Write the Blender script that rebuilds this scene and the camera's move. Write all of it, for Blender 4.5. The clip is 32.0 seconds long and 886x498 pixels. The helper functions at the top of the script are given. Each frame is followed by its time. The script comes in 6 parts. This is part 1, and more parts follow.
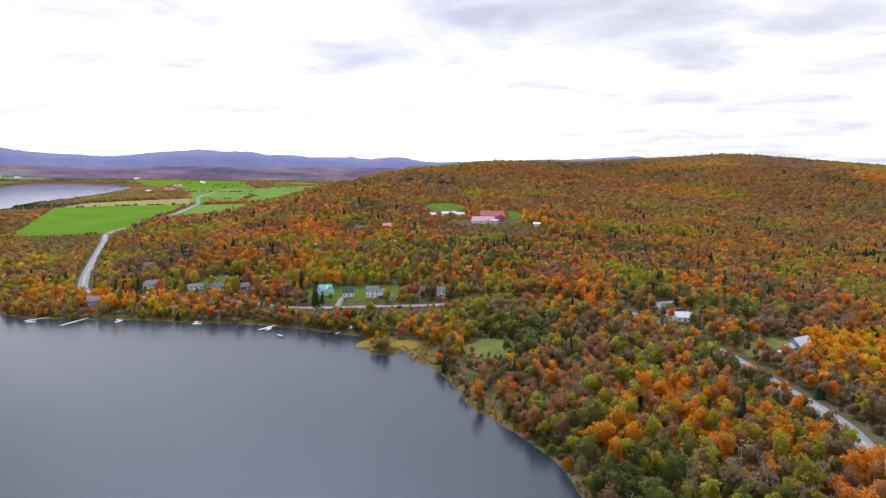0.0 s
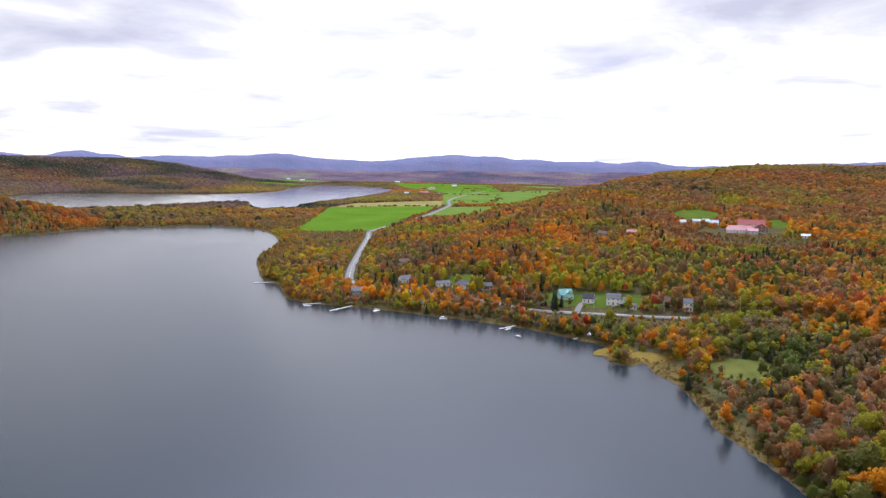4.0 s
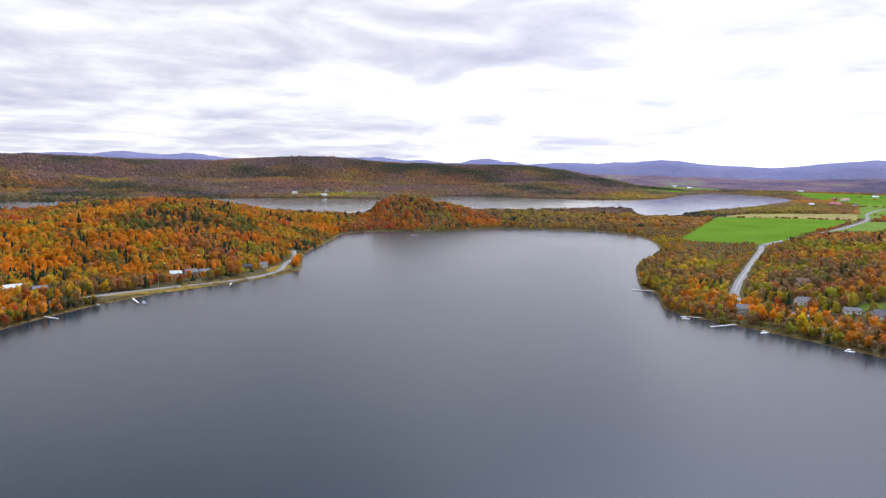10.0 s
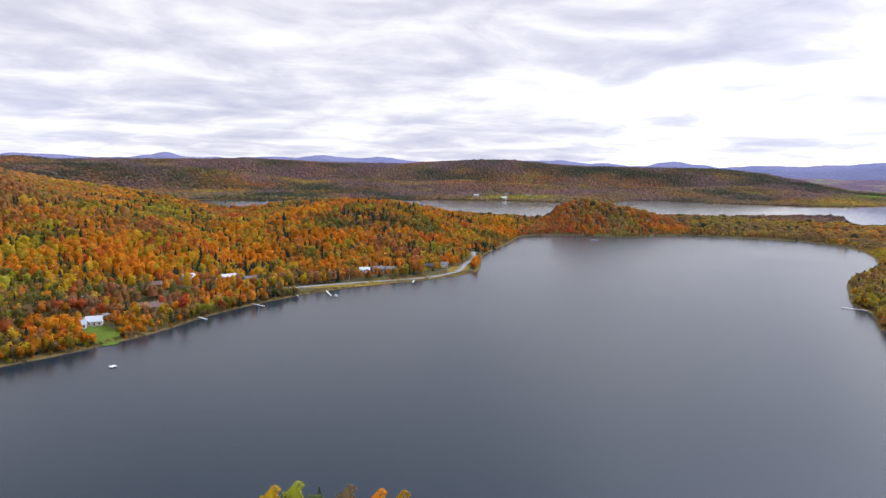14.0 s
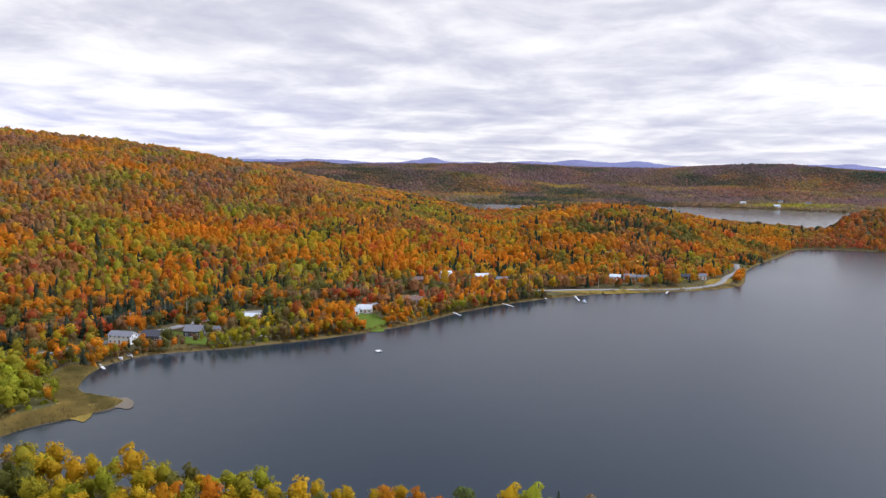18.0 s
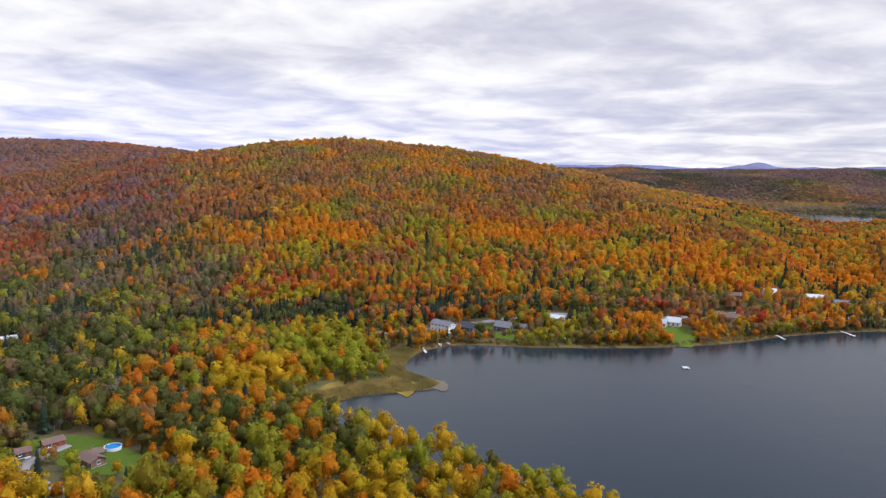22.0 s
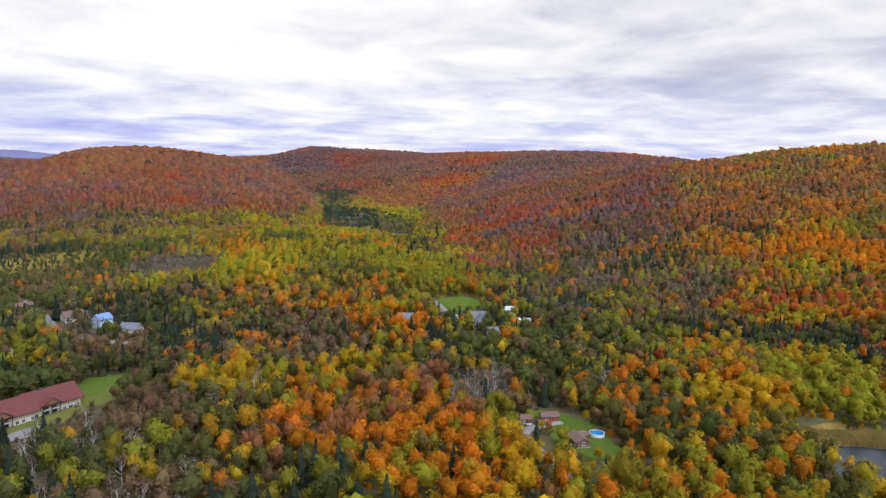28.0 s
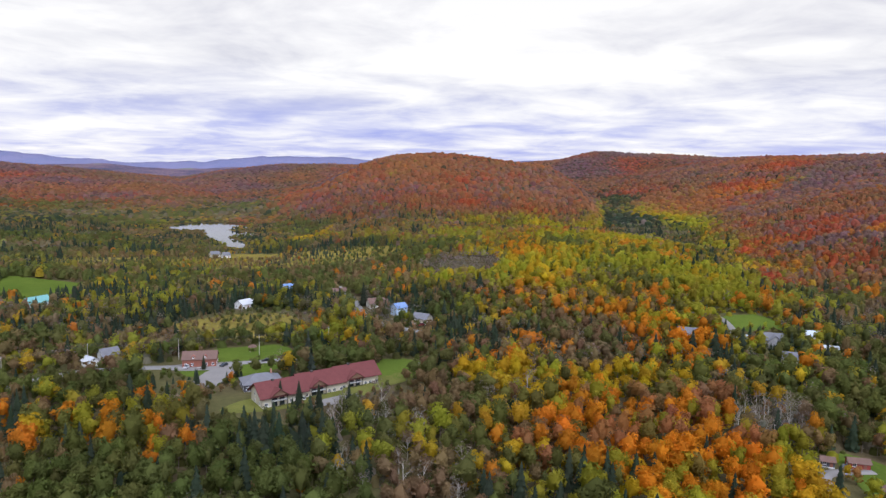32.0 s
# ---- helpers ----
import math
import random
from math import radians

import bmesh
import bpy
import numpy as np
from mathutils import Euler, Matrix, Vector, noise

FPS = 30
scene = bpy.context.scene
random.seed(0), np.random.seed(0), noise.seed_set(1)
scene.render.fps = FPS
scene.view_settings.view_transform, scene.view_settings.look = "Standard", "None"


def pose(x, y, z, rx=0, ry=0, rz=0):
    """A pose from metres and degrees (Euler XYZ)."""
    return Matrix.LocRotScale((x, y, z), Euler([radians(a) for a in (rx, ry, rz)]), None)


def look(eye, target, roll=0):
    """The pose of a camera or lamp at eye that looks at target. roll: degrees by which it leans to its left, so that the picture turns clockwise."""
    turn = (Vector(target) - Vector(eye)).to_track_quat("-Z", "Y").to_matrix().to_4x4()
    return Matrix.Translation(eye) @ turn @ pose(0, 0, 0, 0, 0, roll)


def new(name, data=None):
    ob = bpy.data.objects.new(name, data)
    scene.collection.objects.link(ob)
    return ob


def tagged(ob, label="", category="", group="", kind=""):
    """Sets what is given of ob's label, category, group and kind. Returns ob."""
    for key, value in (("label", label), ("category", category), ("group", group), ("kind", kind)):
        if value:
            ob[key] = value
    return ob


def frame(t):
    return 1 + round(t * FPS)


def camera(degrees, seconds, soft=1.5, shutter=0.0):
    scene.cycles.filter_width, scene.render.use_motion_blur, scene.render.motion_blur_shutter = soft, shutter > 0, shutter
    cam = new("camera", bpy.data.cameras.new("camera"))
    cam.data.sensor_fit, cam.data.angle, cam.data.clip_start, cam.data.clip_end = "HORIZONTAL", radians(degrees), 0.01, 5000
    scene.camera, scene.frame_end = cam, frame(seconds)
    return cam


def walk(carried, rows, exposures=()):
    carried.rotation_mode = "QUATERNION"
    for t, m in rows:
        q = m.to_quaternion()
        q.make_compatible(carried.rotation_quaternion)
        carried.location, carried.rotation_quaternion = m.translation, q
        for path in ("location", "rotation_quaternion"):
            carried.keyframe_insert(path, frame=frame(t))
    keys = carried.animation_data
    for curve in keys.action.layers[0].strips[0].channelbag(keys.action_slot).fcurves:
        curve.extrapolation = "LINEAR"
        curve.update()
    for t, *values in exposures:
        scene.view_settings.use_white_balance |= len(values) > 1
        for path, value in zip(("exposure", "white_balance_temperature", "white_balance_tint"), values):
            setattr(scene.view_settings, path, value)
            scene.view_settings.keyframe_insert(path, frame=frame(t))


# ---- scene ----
# one slow turn on the spot, 100 m above the lake
cam = camera(66.30, 32.0, soft=1.35)
PATH = [
    (0.0, 0.10), (0.5, 2.98), (1.0, 5.71), (1.5, 7.92), (2.0, 9.80), (2.5, 12.00), (4.5, 23.86), (5.0, 27.61),
    (5.5, 31.61), (6.0, 35.16), (6.5, 38.41), (7.0, 41.15), (7.5, 42.91), (8.0, 44.88), (8.5, 46.77),
    (9.0, 48.50), (9.5, 50.29), (10.0, 52.01), (10.5, 53.62), (11.0, 55.10), (11.5, 56.53), (12.0, 57.96),
    (12.5, 59.79), (13.0, 61.96), (13.5, 64.56), (14.0, 67.09), (14.5, 69.28), (16.5, 78.77), (17.0, 81.80),
    (17.5, 85.10), (18.0, 88.16), (18.5, 90.60), (19.0, 93.02), (19.5, 96.13), (20.0, 99.82), (20.5, 103.39),
    (21.0, 106.80), (21.5, 110.36), (22.0, 113.95), (22.5, 117.50), (23.0, 121.22), (23.5, 125.03),
    (24.0, 127.72), (24.5, 130.06), (26.5, 141.46), (27.0, 145.11), (27.5, 149.61), (28.0, 154.24),
    (28.5, 158.49), (29.0, 161.93), (29.5, 164.48), (30.0, 166.85), (30.5, 169.50), (31.0, 172.02),
    (31.5, 174.68), (32.0, 177.63),
]
walk(cam, [(t, pose(0, 0, 100, 83.00, -1.03, yaw)) for t, yaw in PATH], [(0.0, 0.28), (15.0, 0.22), (24.0, 0.08), (29.0, 0.01), (32.0, 0.0)])

# world: bright overcast with streaked stratocumulus over a Nishita sky
sun_elev, sun_az = radians(52), radians(20)
world = bpy.data.worlds.new("overcast_sky")
scene.world = world
world.use_nodes = True


class Nodes:
    """A short way to write node trees."""

    def __init__(self, tree):
        self.tree = tree
        tree.nodes.clear()

    def add(self, kind, **values):
        node = self.tree.nodes.new(kind)
        for key, value in values.items():
            self.put(node.inputs[key], value)
        return node

    def put(self, socket, value):
        if isinstance(value, bpy.types.NodeSocket):
            self.tree.links.new(value, socket)
        elif isinstance(value, bpy.types.Node):
            self.tree.links.new(value.outputs[0], socket)
        else:
            socket.default_value = value

    def math(self, op, a, b=0.0, c=0.0):
        node = self.tree.nodes.new("ShaderNodeMath")
        node.operation = op
        for s, v in zip(node.inputs, (a, b, c)):
            self.put(s, v)
        return node.outputs[0]

    def mix(self, fac, a, b, blend="MIX"):
        node = self.tree.nodes.new("ShaderNodeMix")
        node.data_type, node.blend_type = "RGBA", blend
        self.put(node.inputs[0], fac)
        self.put(node.inputs[6], a if not isinstance(a, tuple) else (*a, 1.0)[:4])
        self.put(node.inputs[7], b if not isinstance(b, tuple) else (*b, 1.0)[:4])
        return node.outputs[2]

    def ramp(self, fac, stops, mode="LINEAR"):
        node = self.tree.nodes.new("ShaderNodeValToRGB")
        ramp = node.color_ramp
        ramp.interpolation = mode
        while len(ramp.elements) < len(stops):
            ramp.elements.new(0.5)
        for e, (p, col) in zip(ramp.elements, stops):
            e.position = p
            e.color = (col, col, col, 1) if not isinstance(col, tuple) else (*col, 1)
        self.put(node.inputs[0], fac)
        return node.outputs[0]

    def noise(self, vector, scale, detail=4.0, rough=0.55, distort=0.0):
        node = self.tree.nodes.new("ShaderNodeTexNoise")
        self.put(node.inputs["Vector"], vector)
        for key, v in (("Scale", scale), ("Detail", detail), ("Roughness", rough), ("Distortion", distort)):
            self.put(node.inputs[key], v)
        return node.outputs[0]


g = Nodes(world.node_tree)
direction = g.add("ShaderNodeTexCoord").outputs["Generated"]
sep = g.add("ShaderNodeSeparateXYZ", Vector=direction)
up = g.math("MAXIMUM", sep.outputs[2], 0.0)
lift = g.math("ADD", up, 0.10)
plane = g.add("ShaderNodeCombineXYZ", X=g.math("DIVIDE", sep.outputs[0], lift), Y=g.math("DIVIDE", sep.outputs[1], lift), Z=1.7)
above = g.math("ADD", lift, 0.022)
plane_above = g.add("ShaderNodeCombineXYZ", X=g.math("DIVIDE", sep.outputs[0], above), Y=g.math("DIVIDE", sep.outputs[1], above), Z=1.7)
banks, cells = g.noise(plane, 0.46, 4, 0.5, 0.4), g.noise(plane, 1.35, 6, 0.56, 0.35)
# shading of cloud tops and bases, painted in from the noise's slope
relief = g.math("SUBTRACT", cells, g.noise(plane_above, 1.35, 6, 0.56, 0.35))
cloud = g.math("ADD", g.math("MULTIPLY", banks, 0.50), g.math("MULTIPLY", cells, 0.50))
cloud = g.math("ADD", cloud, g.math("MULTIPLY", relief, 0.22))
# the cloud is thinnest and brightest round the hidden sun, in the north, and heavier in the west
sunward = g.add("ShaderNodeVectorMath")
sunward.operation = "DOT_PRODUCT"
g.put(sunward.inputs[0], direction)
g.put(sunward.inputs[1], (-math.cos(sun_elev) * math.sin(sun_az), math.cos(sun_elev) * math.cos(sun_az), math.sin(sun_elev)))
near_sun = g.math("POWER", g.math("MAXIMUM", sunward.outputs["Value"], 0.0), 15.0)
# the veil stays thin down to the horizon below the sun
below = g.add("ShaderNodeVectorMath")
below.operation = "DOT_PRODUCT"
g.put(below.inputs[0], direction)
g.put(below.inputs[1], (-math.sin(sun_az), math.cos(sun_az), 0.0))
glow = g.math("MULTIPLY", g.math("POWER", g.math("MAXIMUM", below.outputs["Value"], 0.0), 10.0), g.math("MAXIMUM", g.math("SUBTRACT", 1.0, g.math("MULTIPLY", up, 2.4)), 0.0))
west = g.add("ShaderNodeVectorMath")
west.operation = "DOT_PRODUCT"
g.put(west.inputs[0], direction)
g.put(west.inputs[1], (-0.80, 0.60, 0.0))
cover = g.math("ADD", g.math("ADD", cloud, g.math("MULTIPLY", west.outputs["Value"], 0.045)), g.math("MULTIPLY", near_sun, -0.05))
cover = g.math("ADD", cover, g.math("MULTIPLY", g.math("MULTIPLY", up, g.math("MAXIMUM", west.outputs["Value"], 0.0)), 0.28))
south = g.math("MAXIMUM", g.math("MULTIPLY", sep.outputs[1], -1.0), 0.0)
cover = g.math("ADD", cover, g.math("MULTIPLY", g.math("MULTIPLY", up, south), -0.36))
cover = g.math("ADD", cover, g.math("MULTIPLY", g.math("MAXIMUM", sep.outputs[1], 0.0), -0.035))
low = g.math("MAXIMUM", g.math("SUBTRACT", 1.0, g.math("MULTIPLY", up, 7.0)), 0.0)
cover = g.math("ADD", cover, g.math("MULTIPLY", g.math("MULTIPLY", low, g.math("ADD", south, g.math("MULTIPLY", g.math("MAXIMUM", west.outputs["Value"], 0.0), 0.3))), 0.07))
thick = g.ramp(cover, [(0.37, 0.0), (0.50, 0.36), (0.60, 0.70), (0.74, 1.0)])
grey = g.mix(g.math("MULTIPLY", up, 4.0), (0.52, 0.54, 0.70), (0.475, 0.475, 0.60))
grey = g.mix(g.math("MULTIPLY", g.math("MULTIPLY", low, south), 1.6), grey, (0.40, 0.45, 0.90))
veil = g.mix(thick, (1.05, 1.04, 1.05), grey)
overhead = g.ramp(up, [(0.22, 1.0), (0.55, 0.92)])
shine = g.math("ADD", overhead, g.math("MULTIPLY", g.math("ADD", g.math("MULTIPLY", near_sun, 19.0), g.math("MULTIPLY", glow, 0.9)), g.math("SUBTRACT", 1.0, g.math("MULTIPLY", thick, 0.6))))
high = g.ramp(up, [(0.24, 0.0), (0.7, 1.0)])
veil = g.mix(1.0, veil, g.mix(high, (1.0, 1.0, 1.0), (0.86, 0.95, 1.16)), "MULTIPLY")
veil = g.mix(1.0, veil, g.add("ShaderNodeCombineColor", Red=shine, Green=shine, Blue=shine), "MULTIPLY")
sky = g.add("ShaderNodeTexSky")
sky.sky_type, sky.sun_disc, sky.sun_elevation, sky.sun_rotation, sky.altitude = "NISHITA", False, sun_elev, -sun_az, 300.0
blue = g.mix(1.0, sky.outputs[0], (0.10, 0.10, 0.10), "MULTIPLY")
both = g.mix(0.94, blue, veil)
g.add("ShaderNodeOutputWorld", Surface=g.add("ShaderNodeBackground", Color=both, Strength=1.0))

sun = new("sun", bpy.data.lights.new("sun", "SUN"))
sun.data.energy, sun.data.angle, sun.data.color = 0.8, radians(20), (1.0, 0.95, 0.88)
sun.matrix_world = look((0, 0, 900), (900 * math.cos(sun_elev) * math.sin(sun_az), -900 * math.cos(sun_elev) * math.cos(sun_az), 900 - 900 * math.sin(sun_elev)))

# ---- materials ----
def material(name):
    mat = bpy.data.materials.new(name)
    mat.use_nodes = True
    return mat, Nodes(mat.node_tree)


def finish(n, colour, rough=0.8, bump=None, strength=0.3, distance=0.1, metal=0.0, spec=0.3, **more):
    shader = n.add("ShaderNodeBsdfPrincipled", Roughness=rough, Metallic=metal, **more)
    n.put(shader.inputs["Base Color"], (*colour, 1) if isinstance(colour, tuple) else colour)
    n.put(shader.inputs["Specular IOR Level"], spec)
    if bump is not None:
        n.put(shader.inputs["Normal"], n.add("ShaderNodeBump", Height=bump, Strength=strength, Distance=distance))
    n.add("ShaderNodeOutputMaterial", Surface=shader)
    return shader


def place(n):
    return n.add("ShaderNodeNewGeometry").outputs["Position"]


def named(n, attribute):
    node = n.add("ShaderNodeAttribute")
    node.attribute_name = attribute
    return node


def plain(name, colour, rough=0.7, scale=2.0, vary=0.25, bump=0.2, metal=0.0, spec=0.3):
    """Paint, metal or boards with stains at two sizes."""
    mat, n = material(name)
    p = n.add("ShaderNodeTexCoord").outputs["Object"]
    v = n.math("ADD", n.math("MULTIPLY", n.noise(p, scale, 3), 0.6), n.math("MULTIPLY", n.noise(p, scale * 9, 3), 0.4))
    col = n.mix(v, tuple(c * (1 - vary) for c in colour), tuple(min(1, c * (1 + vary)) for c in colour))
    finish(n, col, rough, v, bump, 0.02, metal, spec)
    return mat


def leaf_material(name, colour=None):
    """Foliage: from the tree's own colour, or one colour varied tree by tree, with sprays lighter and darker."""
    mat, n = material(name)
    if colour is None:
        col = named(n, "leaf_colour").outputs["Color"]
    else:
        rnd = n.add("ShaderNodeObjectInfo").outputs["Random"]
        hsv = n.add("ShaderNodeHueSaturation", Color=(*colour, 1))
        n.put(hsv.inputs["Hue"], n.math("ADD", 0.485, n.math("MULTIPLY", rnd, 0.03)))
        n.put(hsv.inputs["Value"], n.math("ADD", 0.75, n.math("MULTIPLY", rnd, 0.5)))
        col = hsv.outputs[0]
    isl = n.add("ShaderNodeNewGeometry").outputs["Random Per Island"]
    spray = n.math("ADD", 0.74, n.math("MULTIPLY", n.math("ADD", n.noise(place(n), 0.9, 3), isl), 0.30))
    col = n.mix(1.0, col, n.add("ShaderNodeCombineColor", Red=spray, Green=spray, Blue=spray), "MULTIPLY")
    shader = n.add("ShaderNodeBsdfPrincipled", Roughness=0.75)
    n.put(shader.inputs["Base Color"], col)
    n.put(shader.inputs["Specular IOR Level"], 0.02)
    way = n.add("ShaderNodeVectorTransform")
    way.vector_type, way.convert_from, way.convert_to = "NORMAL", "OBJECT", "WORLD"
    n.put(way.inputs[0], named(n, "crown_way").outputs["Vector"])
    n.put(shader.inputs["Normal"], way)
    blend = n.add("ShaderNodeMixShader", Fac=0.6)
    n.put(blend.inputs[1], shader)
    n.put(blend.inputs[2], n.add("ShaderNodeBsdfTranslucent", Color=col))
    n.add("ShaderNodeOutputMaterial", Surface=blend)
    return mat


def ground_material():
    """Leaf litter and grass; wet sand and dead reeds at the lake's edge; on far slopes the colours of the closed canopy."""
    mat, n = material("forest_floor")
    p = place(n)
    fine, broad = n.noise(p, 0.35, 5, 0.65), n.noise(p, 0.02, 4)
    litter = n.mix(fine, (0.050, 0.044, 0.026), (0.125, 0.092, 0.046))
    grass = n.mix(fine, (0.050, 0.060, 0.022), (0.125, 0.118, 0.042))
    base = n.mix(n.ramp(broad, [(0.42, 0.0), (0.6, 0.6)]), litter, grass)
    cell = n.add("ShaderNodeTexVoronoi", Vector=p, Scale=0.085, Randomness=1.0)
    tone = n.add("ShaderNodeSeparateColor", Color=cell.outputs["Color"]).outputs[0]
    canopy = n.ramp(n.math("ADD", n.math("MULTIPLY", tone, 0.55), n.math("MULTIPLY", n.noise(p, 0.006, 4), 0.45)),
                    [(0.22, (0.055, 0.055, 0.040)), (0.42, (0.100, 0.078, 0.055)), (0.56, (0.135, 0.090, 0.064)), (0.8, (0.165, 0.088, 0.056))])
    far = named(n, "canopy").outputs["Fac"]
    base = n.mix(far, base, canopy)
    z = n.add("ShaderNodeSeparateXYZ", Vector=p).outputs[2]
    edge = n.math("ADD", z, n.math("MULTIPLY", n.math("SUBTRACT", fine, 0.5), 0.5))
    base = n.mix(n.ramp(edge, [(0.30, 1.0), (0.75, 0.0)]), base, n.mix(fine, (0.085, 0.062, 0.022), (0.195, 0.135, 0.038)))
    base = n.mix(n.ramp(edge, [(0.05, 1.0), (0.20, 0.0)]), base, n.mix(fine, (0.05, 0.04, 0.03), (0.13, 0.105, 0.075)))
    finish(n, base, 0.95, n.math("ADD", fine, n.math("MULTIPLY", cell.outputs["Distance"], -0.2)), 0.8, 0.6, spec=0.0)
    return mat


def grass_material(name, dark, light, scale=0.06):
    mat, n = material(name)
    p = place(n)
    v = n.math("ADD", n.math("MULTIPLY", n.noise(p, scale, 4), 0.6), n.math("MULTIPLY", n.noise(p, scale * 14, 4), 0.4))
    finish(n, n.mix(n.ramp(v, [(0.3, 0.0), (0.7, 1.0)]), dark, light), 0.95, n.noise(p, 1.5, 4), 0.5, 0.2, spec=0.0)
    return mat


def water_material(name, rough, ripple):
    mat, n = material(name)
    p = place(n)
    gust = n.noise(p, 0.006, 3)
    wave = n.math("ADD", n.noise(p, 0.55, 4, 0.6), n.math("MULTIPLY", n.noise(p, 0.09, 3), 2.0))
    finish(n, n.mix(gust, (0.008, 0.015, 0.021), (0.012, 0.021, 0.027)), n.math("ADD", rough, n.math("MULTIPLY", gust, 0.10)), wave,
           ripple, 0.25, spec=0.5, IOR=1.33)
    return mat


def asphalt_material(name, colour):
    mat, n = material(name)
    p = place(n)
    v = n.math("ADD", n.math("MULTIPLY", n.noise(p, 0.15, 4), 0.6), n.math("MULTIPLY", n.noise(p, 3.0, 4), 0.4))
    finish(n, n.mix(v, tuple(c * 0.7 for c in colour), tuple(c * 1.3 for c in colour)), 0.9, v, 0.3, 0.03, spec=0.05)
    return mat


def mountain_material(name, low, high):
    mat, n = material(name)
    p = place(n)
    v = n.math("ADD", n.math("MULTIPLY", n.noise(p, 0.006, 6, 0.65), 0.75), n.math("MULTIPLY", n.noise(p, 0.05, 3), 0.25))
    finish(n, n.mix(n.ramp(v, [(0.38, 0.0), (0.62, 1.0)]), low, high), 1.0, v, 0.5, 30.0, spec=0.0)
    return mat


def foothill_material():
    """Far woods in strips, with pale fields and dark spruce between them, all tinted with painted-in distance haze."""
    mat, n = material("hazed_foothill_woods")
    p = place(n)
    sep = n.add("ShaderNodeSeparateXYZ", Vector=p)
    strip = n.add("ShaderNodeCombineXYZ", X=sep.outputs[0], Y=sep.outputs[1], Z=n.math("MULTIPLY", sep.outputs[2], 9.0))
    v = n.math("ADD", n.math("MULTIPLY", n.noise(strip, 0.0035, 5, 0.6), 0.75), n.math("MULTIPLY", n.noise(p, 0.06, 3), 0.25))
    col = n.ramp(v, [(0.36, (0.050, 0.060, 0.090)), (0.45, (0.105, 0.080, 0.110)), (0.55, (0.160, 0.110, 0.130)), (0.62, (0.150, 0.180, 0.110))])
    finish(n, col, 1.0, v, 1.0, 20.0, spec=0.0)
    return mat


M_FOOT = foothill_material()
M_GROUND, M_WATER, M_WATER_FAR = ground_material(), water_material("lake_water", 0.17, 0.16), water_material("far_water", 0.04, 0.16)
M_WATER_POND = water_material("pond_water", 0.02, 0.04)
M_FOREST = leaf_material("forest_leaves")
M_NEEDLE = leaf_material("conifer_needles")
M_BARK = plain("bark", (0.16, 0.13, 0.10), 0.9, 3.0, 0.4)
M_BIRCH = plain("birch_bark", (0.42, 0.38, 0.33), 0.8, 4.0, 0.3)
M_FIELD = grass_material("meadow_grass", (0.064, 0.124, 0.012), (0.110, 0.195, 0.022), 0.010)
M_PASTURE = grass_material("pasture_grass", (0.085, 0.145, 0.028), (0.145, 0.205, 0.046), 0.008)
M_STUBBLE = grass_material("dry_grass", (0.16, 0.15, 0.055), (0.30, 0.24, 0.095), 0.015)
M_LAWN = grass_material("mown_lawn", (0.055, 0.085, 0.014), (0.105, 0.142, 0.024), 0.05)
M_ROUGH = grass_material("rough_grass", (0.070, 0.082, 0.020), (0.165, 0.160, 0.044), 0.08)
M_REED = grass_material("reeds", (0.10, 0.085, 0.025), (0.26, 0.20, 0.045), 0.08)
M_MARSH = grass_material("marsh_grass", (0.110, 0.082, 0.022), (0.255, 0.175, 0.042), 0.10)
M_ROAD = asphalt_material("asphalt", (0.215, 0.205, 0.19))
M_GRAVEL = asphalt_material("gravel", (0.21, 0.195, 0.18))
M_LINE = plain("road_paint", (0.75, 0.72, 0.55), 0.7)
M_SAND = asphalt_material("sand", (0.14, 0.115, 0.082))
# the blue of distance haze is put into the ridges' base colour
M_FAR = mountain_material("hazed_far_ridge", (0.140, 0.152, 0.250), (0.175, 0.170, 0.265))

# ---- the land ----
def polar(az, r):
    a = np.radians(az)
    return -r * np.sin(a), r * np.cos(a)


def smooth_loop(points, steps=4):
    """A closed Catmull-Rom curve through the points."""
    p = np.array(points, float)
    a, b, c, d = np.roll(p, 1, 0), p, np.roll(p, -1, 0), np.roll(p, -2, 0)
    out = []
    for i in range(steps):
        u = i / steps
        out.append(0.5 * (2 * b + (c - a) * u + (2 * a - 5 * b + 4 * c - d) * u ** 2 + (3 * b - a - 3 * c + d) * u ** 3))
    return np.stack(out, 1).reshape(-1, 2)


def smooth_line(points, steps=6):
    p = np.array(points, float)
    p = np.vstack([2 * p[0] - p[1], p, 2 * p[-1] - p[-2]])
    a, b, c, d = p[:-3], p[1:-2], p[2:-1], p[3:]
    out = []
    for i in range(steps):
        u = i / steps
        out.append(0.5 * (2 * b + (c - a) * u + (2 * a - 5 * b + 4 * c - d) * u ** 2 + (3 * b - a - 3 * c + d) * u ** 3))
    return np.vstack([np.stack(out, 1).reshape(-1, 2), p[-2]])


def lattice(i, j, seed):
    h = (i.astype(np.int64) * 374761393 + j.astype(np.int64) * 668265263 + seed * 974634777) & 0x7FFFFFFF
    h = ((h ^ (h >> 13)) * 1274126177) & 0x7FFFFFFF
    return ((h ^ (h >> 16)) & 0xFFFF) / 65535.0


